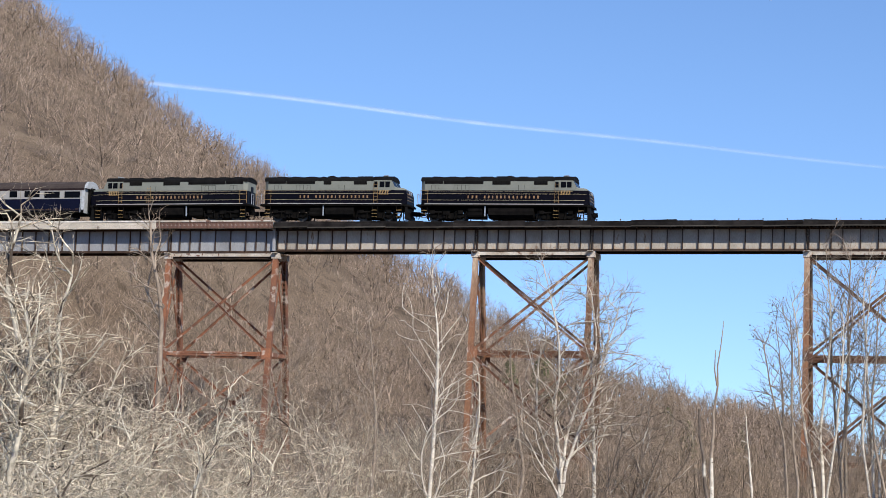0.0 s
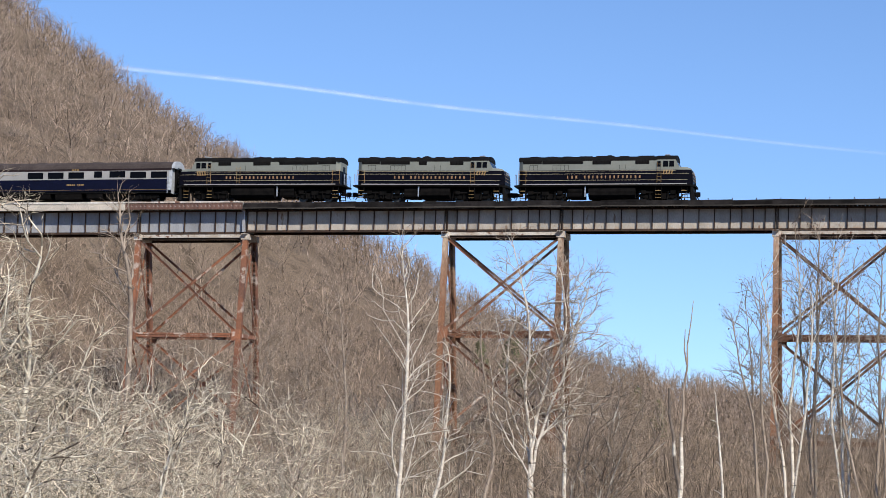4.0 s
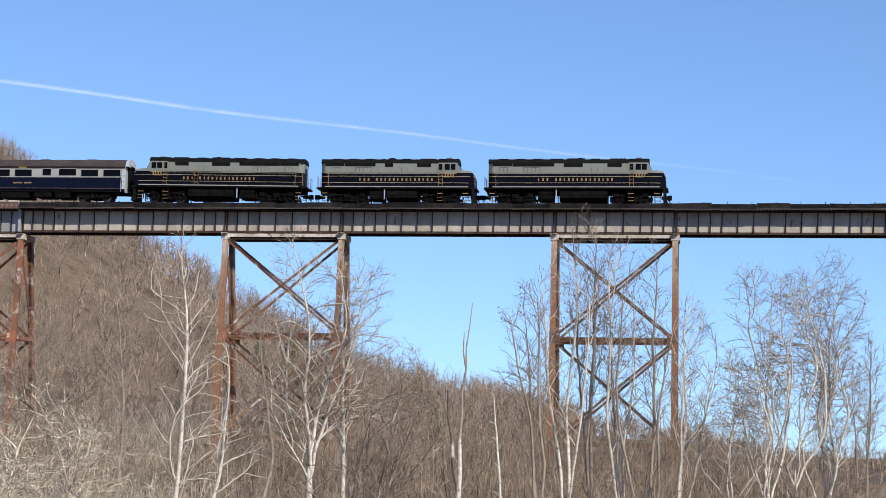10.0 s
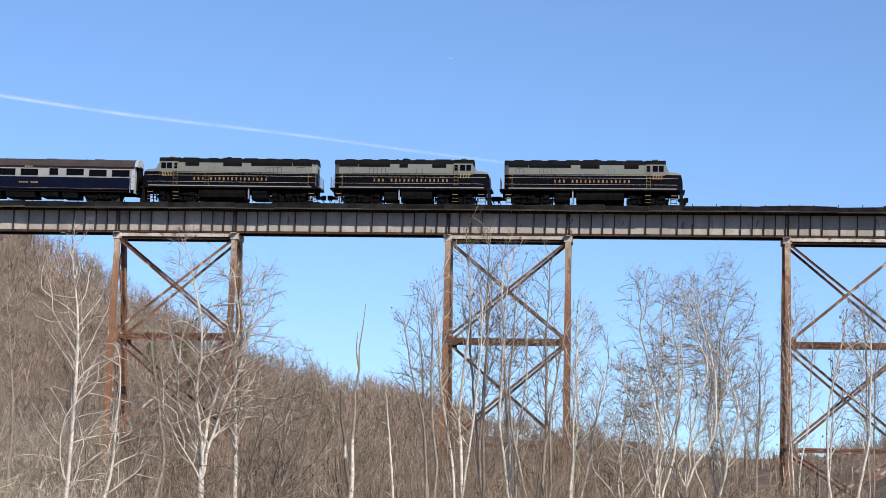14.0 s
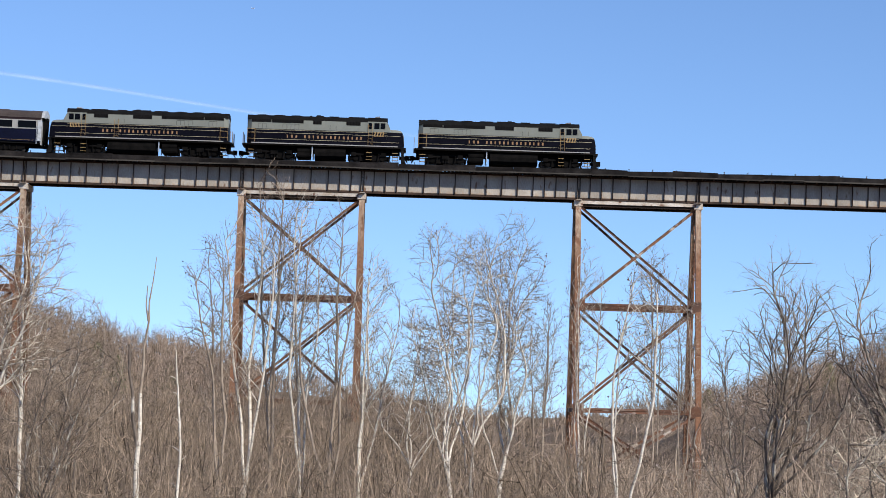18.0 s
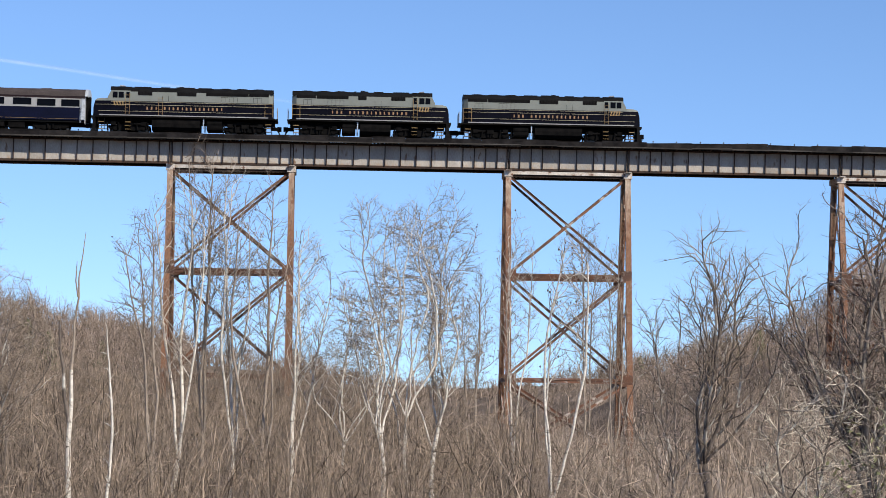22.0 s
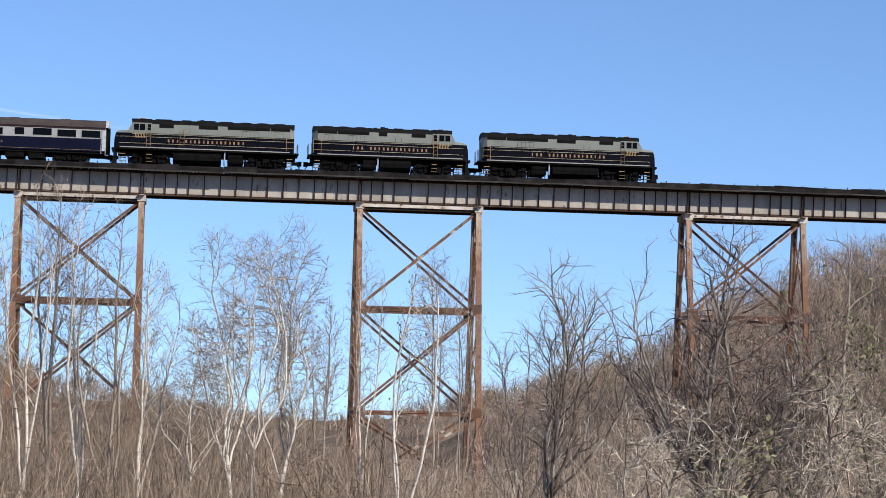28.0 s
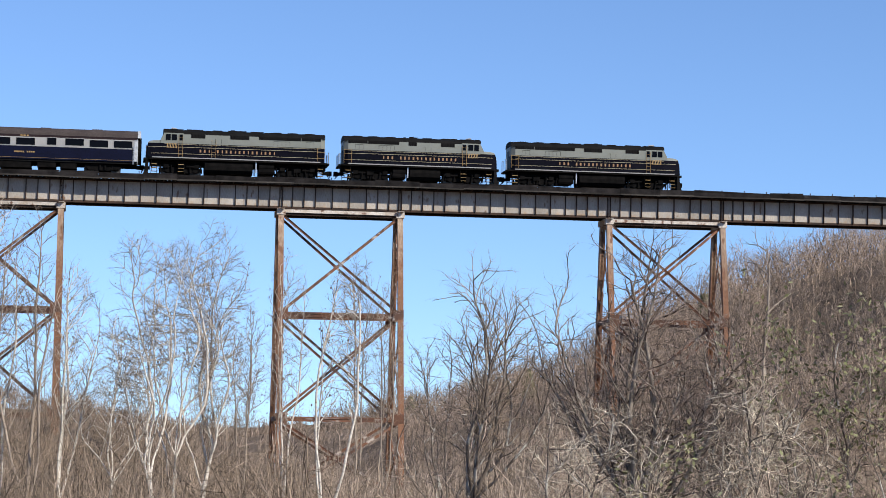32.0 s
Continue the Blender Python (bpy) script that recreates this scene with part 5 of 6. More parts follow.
# trees, by bearing, distance, top, habit, trunk, seed, look and crown
for row in (
    (-14.8, 83, 6.55, ARCHING, 0.09, 11, "tall white-barked tree with long arching bare limbs", WHITE_BARK, TWIG, [(0.2, 0.72, 1.7, 0.28), (-2.4, 0.55, 2.1, 0.26), (1.3, 0.5, 1.5, 0.22)]),
    (-13.85, 86, 3.4, SINGLE, 0.08, 12, WHITE_TREE, WHITE_BARK, TWIG, [(0.3, 0.75, 1.0, 0.25), (1.9, 0.55, 1.3, 0.16)], -0.02),
    (-11.05, 85, 6.45, HIGH_FORKED, 0.12, 213, "forked white-barked tree with a broad bare crown", WHITE_BARK, TWIG, [(-0.8, 0.76, 1.7, 0.24), (1.6, 0.70, 2.2, 0.24), (2.9, 0.5, 1.6, 0.16), (-1.6, 0.5, 1.2, 0.16)]),
    (-10.3, 88, 3.9, SINGLE, 0.085, 14, WHITE_TREE, WHITE_BARK, TWIG, dome(1.3, 0.5), 0.01),
    (-9.6, 76, 2.4, FAN, 0.09, 19, "dark crooked tree reaching sideways over the brush", DARK_BARK, TWIG, [(1.2, 0.75, 1.9, 0.25), (-0.6, 0.55, 1.6, 0.2)], 0.12),
    (-16.6, 108, 4.6, ARCHING, 0.09, 15, GREY_TREE, GREY_BARK, TWIG, dome(2.3, 0.35)),
    (-18.2, 112, 3.9, FORKED, 0.08, 27, GREY_TREE, GREY_BARK, TWIG, dome(2.6, 0.35)),
    (-12.7, 112, 4.2, ARCHING, 0.09, 16, GREY_TREE, GREY_BARK, TWIG, dome(2.2, 0.35)),
    (-8.7, 120, 3.2, FORKED, 0.09, 17, GREY_TREE, GREY_BARK, TWIG, dome(2.6, 0.35)),
    (-6.2, 89, 1.9, SINGLE, 0.07, 18, "thin leaning white-barked sapling", WHITE_BARK, TWIG, dome(0.35, 0.75), 0.12),
    (-4.85, 118, 5.0, SLENDER, 0.12, 21, SEEDY_TREE, GREY_BARK, SEEDED, [(-1.0, 0.70, 2.0, 0.30)], -0.03),
    (-4.3, 120, 6.3, SLENDER, 0.14, 22, SEEDY_TREE, WHITE_BARK, SEEDED, dome(2.3, 0.36)),
    (-3.6, 122, 7.2, SLENDER, 0.14, 23, "tall slender bare tree reaching up to the girders", GREY_BARK, SEEDED, dome(2.0, 0.4)),
    (-2.75, 120, 6.3, SLENDER, 0.13, 24, SEEDY_TREE, WHITE_BARK, SEEDED, dome(2.2, 0.36)),
    (-1.95, 118, 6.1, SLENDER, 0.13, 25, SEEDY_TREE, GREY_BARK, SEEDED, dome(2.1, 0.36), 0.01),
    (-1.15, 120, 4.6, SLENDER, 0.12, 26, SEEDY_TREE, WHITE_BARK, SEEDED, [(1.0, 0.68, 2.0, 0.32)], 0.03),
    (1.45, 118, 5.65, FORKED, 0.13, 31, "pale-barked bare tree with a rounded airy crown", WHITE_BARK, SEEDED, [(-0.7, 0.74, 2.9, 0.26), (-1.3, 0.52, 2.2, 0.2)], -0.01),
    (2.75, 124, 5.9, FORKED, 0.14, 32, "pale-barked bare tree with a rounded airy crown", WHITE_BARK, SEEDED, [(0.4, 0.74, 2.8, 0.26), (1.1, 0.5, 2.2, 0.2)], 0.01),
    (2.1, 121, 5.45, FORKED, 0.11, 37, "pale-barked bare tree with a rounded airy crown", WHITE_BARK, SEEDED, dome(2.3, 0.42)),
    (3.9, 135, 3.6, SLENDER, 0.09, 33, GREY_TREE, GREY_BARK, SEEDED, dome(1.8, 0.4)),
    (0.3, 140, 3.2, FORKED, 0.09, 34, GREY_TREE, WHITE_BARK, TWIG, dome(2.2, 0.35)),
    (5.0, 140, 5.2, SLENDER, 0.09, 41, SEEDY_TREE, WHITE_BARK, SEEDED, dome(1.8, 0.35)),
    (5.9, 95, 4.6, SLENDER, 0.09, 42, "leaning white-barked tree before the tall tower", WHITE_BARK, SEEDED, [(1.0, 0.75, 1.2, 0.25)], 0.10),
    (6.9, 140, 5.3, SLENDER, 0.09, 43, SEEDY_TREE, GREY_BARK, SEEDED, dome(1.7, 0.35)),
    (7.7, 150, 4.3, SLENDER, 0.09, 44, GREY_TREE, GREY_BARK, TWIG, dome(1.8, 0.4)),
    (10.75, 72, 5.05, LOOSE_FAN, 0.14, 251, DARK_TREE, DARK_BARK, TWIG, [(-0.2, 0.74, 2.9, 0.26), (-1.3, 0.70, 1.9, 0.24), (1.2, 0.72, 1.8, 0.24)], -0.02),
    (9.2, 84, 2.9, LOOSE_FAN, 0.09, 52, DARK_TREE, DARK_BARK, DARK_TWIG, dome(2.3, 0.3)),
    (14.95, 60, 5.9, FAN, 0.21, 53, "large gnarled bare tree with lichen-grey bark", LICHEN_BARK, DARK_TWIG, [(-1.9, 0.72, 1.9, 0.27), (0.3, 0.74, 2.2, 0.26), (2.3, 0.60, 1.8, 0.22), (-0.2, 0.66, 3.3, 0.2)], -0.02),
    (16.6, 64, 3.9, FAN, 0.12, 55, DARK_TREE, DARK_BARK, DARK_TWIG, dome(2.2, 0.3), 0.03),
    (19.2, 64, 5.9, SINGLE, 0.05, 56, "slim pale bare tree leaning over the brush", GREY_BARK, TWIG, [(-1.3, 0.86, 1.0, 0.14)], -0.12),
    (19.9, 58, 3.4, CROOKED, 0.10, 57, DARK_TREE, DARK_BARK, DARK_TWIG, dome(2.3, 0.2)),
    (17.6, 55, 2.2, CROOKED, 0.09, 58, DARK_TREE, DARK_BARK, PALE_TWIG, dome(2.2, 0.2)),
    (13.4, 52, 1.4, CROOKED, 0.09, 59, DARK_TREE, DARK_BARK, PALE_TWIG, dome(2.2, 0.2)),
    (-22.5, 80, 7.3, ARCHING, 0.13, 61, "grey bare tree with a bushy top beside the girders", GREY_BARK, TWIG, [(-0.1, 0.84, 1.3, 0.16), (0.2, 0.55, 1.2, 0.2)]),
    (-27.3, 47, 7.8, CROOKED, 0.16, 62, "white-limbed sycamore with bright crooked branches", SHADE_SPOTTED_BARK, PALE_TWIG, [(0.5, 0.82, 2.0, 0.18), (1.6, 0.58, 2.5, 0.22), (2.6, 0.34, 2.6, 0.16)], 0.03),
    (-26.0, 44, 5.4, CROOKED, 0.12, 63, BRIGHT_TREE, SHADE_SPOTTED_BARK, PALE_TWIG, [(0.6, 0.70, 2.2, 0.3), (1.8, 0.4, 2.2, 0.2)], 0.04),
    (-23.9, 50, 3.6, CROOKED, 0.10, 64, BRIGHT_TREE, SHADE_SPOTTED_BARK, PALE_TWIG, [(0.5, 0.66, 2.4, 0.34)], 0.04),
    (-21.5, 52, 2.7, CROOKED, 0.10, 65, BRIGHT_TREE, SHADE_SPOTTED_BARK, PALE_TWIG, [(0.6, 0.66, 2.6, 0.34)], 0.05),
    (-19.2, 60, 2.3, CROOKED, 0.09, 66, BRIGHT_TREE, GREY_BARK, PALE_TWIG, [(0.4, 0.66, 2.5, 0.34)], 0.04),
    (-20.4, 64, 3.7, CROOKED, 0.09, 72, BRIGHT_TREE, GREY_BARK, TWIG, dome(2.3, 0.3)),
    (-23.0, 43, 2.2, CROOKED, 0.09, 73, BRIGHT_TREE, SHADE_SPOTTED_BARK, PALE_TWIG, [(0.6, 0.6, 2.6, 0.4)], 0.06),
    (-18.0, 52, 1.0, CROOKED, 0.08, 74, BRIGHT_TREE, GREY_BARK, PALE_TWIG, [(0.3, 0.6, 2.4, 0.4)], 0.04),
    (-17.6, 75, 2.7, FORKED, 0.08, 67, GREY_TREE, GREY_BARK, TWIG, dome(2.2, 0.3)),
    (-24.8, 40, 1.0, CROOKED, 0.10, 68, BRIGHT_TREE, SHADE_SPOTTED_BARK, PALE_TWIG, [(0.6, 0.6, 2.6, 0.4)], 0.05),
    (-20.6, 44, 0.7, CROOKED, 0.09, 69, BRIGHT_TREE, GREY_BARK, PALE_TWIG, [(0.4, 0.6, 2.6, 0.4)], 0.04),
):
    bare_tree(*row)

# dead snag
x, y = spot(-7.08, 90)
z = float(ground_z(x, y)) - 0.1
snag = thing("dead_snag", "tall broken dead tree with a bare grey tip", "dead tree", at=pose(x, y, z))
h = 90 * math.tan(radians(4.19)) - z
def kinked(points, r0, r1):
    """A tapering crooked pole through points given as x and a share of the snag's height."""
    m, n, k = Mesh(), len(points) - 1, 8
    v = []
    for i, (px, u) in enumerate(points):
        r = r0 + (r1 - r0) * i / n
        v += [(px + r * math.cos(j * math.pi / 4), 0.02 * i + r * math.sin(j * math.pi / 4), h * u) for j in range(k)]
    f = [(i * k + j, i * k + (j + 1) % k, (i + 1) * k + (j + 1) % k, (i + 1) * k + j) for i in range(n) for j in range(k)]
    return m.add(v, f + [tuple(range(n * k, n * k + k))])


part("trunk", kinked(((0, 0), (0.02, 0.2), (-0.05, 0.36), (0.04, 0.47), (0.0, 0.58)), 0.14, 0.07), WHITE_BARK, snag)
part("upper_trunk", kinked(((0.0, 0.58), (0.09, 0.66), (0.07, 0.72), (0.24, 0.80), (0.22, 0.86), (0.36, 0.93), (0.46, 1.0)), 0.068, 0.014), GREY_BARK, snag, "bare grey upper trunk")
part("broken_limb", kinked(((-0.03, 0.42), (-0.26, 0.5), (-0.32, 0.58), (-0.5, 0.64), (-0.55, 0.73)), 0.10, 0.045), DARK_BARK, snag)
part("upper_fork", kinked(((0.22, 0.8), (0.10, 0.85), (0.13, 0.91)), 0.042, 0.014), GREY_BARK, snag)


def template(seed, spec, height, radius, thick, levels=2):
    rng = random.Random(seed)
    out = [[], [], [], [], []]
    s = dict(spec, least=thick)
    grow(rng, out, np.zeros(3), np.array([rng.gauss(0, 0.05), rng.gauss(0, 0.05), 1.0]), height, radius, 0, levels, s)
    return np.array([row for o in out[:4] for row in o])


def scatter(name, plan, kinds, seed, label, category, material, stout=0.0):
    """One object of many plants: plan rows are x, y, z, scale; past stout metres their twigs stand for bundles."""
    rng = np.random.default_rng(seed)
    rows = []
    for x, y, z, k in plan:
        s = kinds[rng.integers(len(kinds))].copy()
        a = rng.uniform(0, 2 * np.pi)
        c, n = math.cos(a), math.sin(a)
        for i in (0, 3):
            px, py = s[:, i].copy(), s[:, i + 1].copy()
            s[:, i], s[:, i + 1] = (px * c - py * n) * k + x, (px * n + py * c) * k + y
            s[:, i + 2] = s[:, i + 2] * k + z
        s[:, 6:] *= math.sqrt(k) * (min(max(math.hypot(x - EYE[0], y - EYE[1]) / stout, 0.8), 3.6) if stout else 1.0)
        rows.append(s)
    ob = part(name, tubes(name, np.concatenate(rows), 3), material)
    return tagged(ob, label, category, kind="stuff")


STEMS = dict(kids=(8, 4), steps=(4, 2, 1), bare=0.08, wander=(0.22, 0.34, 0.4), lift=(0.02, 0.05, 0.05), angle=((0.45, 1.35), (0.5, 1.4)), ratio=(0.42, 0.5), thin=(0.55, 0.55))


def far_tree(seed):
    """A hillside tree: trunk, limbs and a rounded crown of fine twigs."""
    g = np.random.default_rng(seed)
    h, w = g.uniform(8.6, 10.6), g.uniform(3.2, 4.4)
    form = habit(seg=(1.4, 1.1, 1.0, 0.9), space=(0.9, 0.72, 0.8), open=1.5, most=(4.2, 2.2, 1.1), least=0.4, twigs=0.45, twig=(0.5, 1.1), tip=0.012, fork=g.uniform(0.22, 0.34), stems=4, spread=0.3, power=0.55)
    lobes = [(g.uniform(-0.8, 0.8), h * 0.72, w * 0.8, h * 0.28), (g.uniform(-1.2, 1.2), h * 0.55, w, h * 0.24)]
    pos, up = skeleton(seed, h, lobes, form, g.normal(0, 0.05))
    axes, twigs = branch_rows(g, pos, up, form, 0.085)
    return np.array([row for rows in axes for row in rows] + twigs)


def thicket(seed):
    """Understory: a low tangle of thin stems and twigs."""
    g = np.random.default_rng(seed)
    rows = []
    for i in range(64):
        p = np.array([*g.normal(0, 1.5, 2), g.uniform(0, 1) ** 1.3 * 2.4])
        d = np.array([*g.normal(0, 0.55, 2), g.uniform(0.3, 1.2)])
        d *= g.uniform(0.8, 1.9) / np.linalg.norm(d)
        rows.append((*p, *(p + d), g.uniform(0.010, 0.022), 0.0))
    return np.array(rows)


far_kinds = [far_tree(100 + i) for i in range(12)]
thicket_kinds = [thicket(150 + i) for i in range(8)]
# trees a kilometre off show few of their twigs
valley_end_kinds = [np.concatenate([k[k[:, 7] > 0], k[k[:, 7] == 0][::2]]) for k in far_kinds]
brush_kinds = []
for i in range(8):
    g = random.Random(200 + i)
    clump = []
    for k in range(3):
        s = template(300 + i * 7 + k, STEMS, g.uniform(2.6, 5.2), 0.030, 0.010)
        dx, dy = g.uniform(-0.8, 0.8), g.uniform(-0.8, 0.8)
        s[:, 0] += dx
        s[:, 3] += dx
        s[:, 1] += dy
        s[:, 4] += dy
        clump.append(s)
    brush_kinds.append(np.concatenate(clump))


def sapling(seed):
    """Young growth: a few thin stems that rise side by side."""
    g = np.random.default_rng(seed)
    form = habit(seg=(0.6, 0.5, 0.4, 0.4), space=(0.5, 0.5, 0.6), most=(1.8, 0.8, 0.4), stems=3, spread=0.15, open=1.0, fork=0.1, lift=(0.01, 0.06, 0.05, 0.04), twigs=0.0, tip=0.007)
    pos, up = skeleton(seed, 5.0, [(0, 3.2, 1.0, 1.8)], form)
    axes, twigs = branch_rows(g, pos, up, form, 0.035)
    return np.array([row for rows in axes for row in rows] + twigs)


sapling_kinds = [sapling(400 + i) for i in range(6)]

prng = np.random.default_rng(9)


def sow(n, az0, az1, r0, r1, k0, k1, clear_bridge=True):
    """n plants spread evenly over a ring sector, on the ground, clear of the viaduct."""
    out = []
    while len(out) < n:
        az, r = prng.uniform(az0, az1), math.sqrt(prng.uniform(r0 * r0, r1 * r1))
        x, y = spot(az, r)
        if clear_bridge and -6 < y < 9 and any(k * PITCH - 1.5 < x < k * PITCH + TOWER_W + 1.5 for k in range(-2, 3)):
            continue
        if clear_bridge and -1.5 < y < 4 and not -60 < x < 80:
            continue
        out.append((x, y, float(ground_z(x, y)) - 0.2, prng.uniform(k0, k1)))
    return out


def sow_strip(n, x0, x1, y0, y1, k0, k1):
    """n plants in a strip along the viaduct's foot."""
    out = []
    for i in range(n):
        x, y = prng.uniform(x0, x1), prng.uniform(y0, y1)
        out.append((x, y, float(ground_z(x, y)) - 0.2, prng.uniform(k0, k1)))
    return out


def crest_limit(plan):
    """Drops what stands well behind the crest, and keeps nearer trees from topping it."""
    out = []
    for row in plan:
        az, r = math.degrees(math.atan2(row[0] - EYE[0], row[1] - EYE[1])), math.hypot(row[0] - EYE[0], row[1] - EYE[1])
        low = r * math.tan(radians(np.interp(az, HILL_AZ, HILL_EL) + float(np.interp(r, (250, 400), (0.05, 0.45)))))
        k = min(row[3], (low - row[2]) / 10.0)
        if r < np.interp(az, HILL_AZ, HILL_R) + 25 and k > 0.18:
            out.append((*row[:3], k))
    return out


def sow_crest(n, az0, az1, k0, k1):
    """Plants close along a hill's crest, so that the skyline is ragged with crowns."""
    out = []
    for i in range(n):
        az = prng.uniform(az0, az1)
        r = np.interp(az, HILL_AZ, HILL_R) - prng.uniform(-12, 55)
        x, y = spot(az, r)
        out.append((x, y, float(ground_z(x, y)) - 0.3, prng.uniform(k0, k1)))
    return out


scatter("hill_woods", crest_limit(sow(900, -28.6, -4, 222, 630, 0.75, 1.25) + sow_crest(460, -29, -4, 0.7, 1.2) + sow(110, -22, -5, 225, 340, 0.6, 1.0) + sow(90, -28.6, -8, 208, 250, 0.5, 0.9) + sow_strip(110, -128, -58, 8, 62, 0.55, 0.9) + sow_strip(40, -116, -78, -26, -6, 0.3, 0.5)), far_kinds, 1, "bare winter woods covering the steep hillside", "woods", WOODS, 270)
scatter("slope_woods", crest_limit(sow(410, 8, 22.8, 215, 460, 0.55, 1.0) + sow_crest(290, 6, 22.8, 0.5, 0.95) + sow(110, 11, 22.8, 190, 235, 0.4, 0.75) + sow(150, 13, 22.8, 206, 310, 0.5, 0.85)), far_kinds, 2, "bare winter woods on the slope beyond the viaduct", "woods", WOODS, 270)
scatter("distant_woods", crest_limit(sow(300, -7, 10, 260, 1120, 0.7, 1.2) + sow_crest(420, -7, 10, 0.6, 1.1)), valley_end_kinds, 3, "distant bare woods closing the valley", "woods", WOODS, 270)
scatter("hill_undergrowth", crest_limit(sow(1700, -28.6, -4, 209, 600, 0.8, 1.5) + sow(420, -28.6, -8, 209, 320, 0.8, 1.4) + sow_crest(520, -29, -4, 0.9, 1.6) + sow_strip(160, -130, -58, 6, 60, 0.8, 1.2) + sow_strip(170, -128, -72, -42, -4, 0.7, 1.1)), thicket_kinds, 11, "tangled brown undergrowth between the hillside trees", "undergrowth", WOODS, 240)
scatter("slope_undergrowth", crest_limit(sow(620, 7, 22.8, 206, 420, 0.8, 1.4) + sow(330, 2, 10, 206, 420, 0.8, 1.4) + sow_crest(240, 6, 22.8, 0.8, 1.4)), thicket_kinds, 12, "tangled brown undergrowth on the slope beyond the viaduct", "undergrowth", WOODS, 240)
bushy_kinds = []
for i in range(8):
    s = np.concatenate([thicket(500 + i * 2), thicket(501 + i * 2)])
    s[:, 6:] *= 0.62
    bushy_kinds.append(s)
scatter("valley_brush", sow(680, -13, 5.5, 62, 203, 0.9, 1.7) + sow_strip(250, -36, 34, -34, -7, 1.1, 1.9), brush_kinds + bushy_kinds + sapling_kinds[:2], 4, "dense tan leafless brush filling the valley floor", "brush", BRUSH)
scatter("pale_brush", sow(300, -31, -13, 50, 203, 0.9, 1.7) + sow_strip(90, -90, -35, -30, -8, 0.9, 1.5) + sow_strip(80, -78, -32, 10, 20, 1.2, 2.0) + sow(60, -31, -16, 36, 75, 0.8, 1.2), brush_kinds + bushy_kinds + sapling_kinds[4:], 5, "tangled bright pale leafless brush", "brush", PALE_BRUSH)
scatter("saplings", sow(120, -14, 11, 70, 190, 0.9, 1.6) + sow(80, -28, -14, 60, 150, 0.8, 1.3), sapling_kinds, 7, "thin young saplings standing among the brush", "saplings", BRUSH)
scatter("dark_brush", sow(500, 5, 27, 45, 203, 0.9, 1.6) + sow_strip(110, 34, 82, -32, -7, 1.0, 1.7) + sow(120, 13, 26, 208, 265, 1.0, 1.7), brush_kinds + bushy_kinds + sapling_kinds[2:4], 6, "tangled grey-brown leafless brush below the hillside", "brush", DARK_BRUSH)


def leafy_shrub(az, r, top_el, seed, label):
    rng = random.Random(seed)
    x, y = spot(az, r)
    z = float(ground_z(x, y)) - 0.1
    h = r * math.tan(radians(top_el)) - z
    t = thing("evergreen_shrub", label, "shrub", "", at=pose(x, y, z))
    out = [[], [], [], [], []]
    grow(rng, out, np.zeros(3), np.array([0.0, 0.0, 1.0]), h * 0.9, 0.05, 0, 3, dict(GNARLED, kids=(12, 8, 5)))
    part("stem", tubes("stem", out[0] + out[1], 4), DARK_BARK, t)
    part("twig_mass", tubes("twig_mass", out[2] + out[3], 3), DARK_TWIG, t)
    v, f = [], []
    for o in out[3][::2]:
        for k in range(1):
            c = np.array(o[3:6]) + np.array([rng.gauss(0, 0.08) for _ in range(3)])
            a, b = np.array([rng.gauss(0, 1) for _ in range(3)]), np.array([rng.gauss(0, 1) for _ in range(3)])
            a *= rng.uniform(0.06, 0.12) / np.linalg.norm(a)
            b = np.cross(a, b)
            b *= 0.042 / np.linalg.norm(b)
            n = len(v)
            v += [c - a, c + b, c + a, c - b]
            f.append((n, n + 1, n + 2, n + 3))
    tagged(part("leaves", raw_mesh("leaves", np.array(v), np.array(f)), SHRUB_LEAF, t), "small dull green leaves", kind="stuff")
    return t


for az, r, el, seed in ((20.6, 60, 4.3, 1), (19.9, 56, 2.6, 2), (14.9, 50, -0.4, 3), (21.6, 55, 3.0, 5)):
    leafy_shrub(az, r, el, 700 + seed, "dull green evergreen shrub tangled in bare branches")


def cedar(az, r, height, seed):
    rng = random.Random(seed)
    x, y = spot(az, r)
    z = float(ground_z(x, y)) - 0.2
    t = thing("cedar_tree", "dark green-brown cedar among bare hillside woods", "cedar", "cedars on the hillside", at=pose(x, y, z))
    part("trunk", tubes("trunk", [(0, 0, 0, 0, 0, height, 0.16, 0.03)], 6), DARK_BARK, t)
    rows = []
    for i in range(420):
        u = rng.random() ** 0.7
        zc = height * (0.12 + 0.86 * u)
        rad = (1 - u) ** 0.8 * height * 0.26 * rng.uniform(0.35, 1.1)
        a = rng.uniform(0, 2 * math.pi)
        c = np.array([rad * math.cos(a), rad * math.sin(a), zc])
        for k in range(3):
            d = np.array([math.cos(a) + rng.gauss(0, 0.5), math.sin(a) + rng.gauss(0, 0.5), rng.uniform(0.2, 1.0)])
            d *= rng.uniform(0.35, 0.75) / np.linalg.norm(d)
            rows.append((*c, *(c + d), 0.09, 0.0))
    part("crown", tubes("crown", rows, 3), EVERGREEN, t)
    return t


for i, (az, r, hgt) in enumerate(((-11.7, 300, 10), (-11.2, 306, 8), (-8.3, 290, 7.0), (-7.7, 284, 6.0), (-12.6, 330, 7), (-6.3, 330, 5), (11.0, 330, 5), (8.4, 420, 6), (11.6, 300, 5), (16.4, 300, 6))):
    cedar(az, r, hgt, 800 + i)

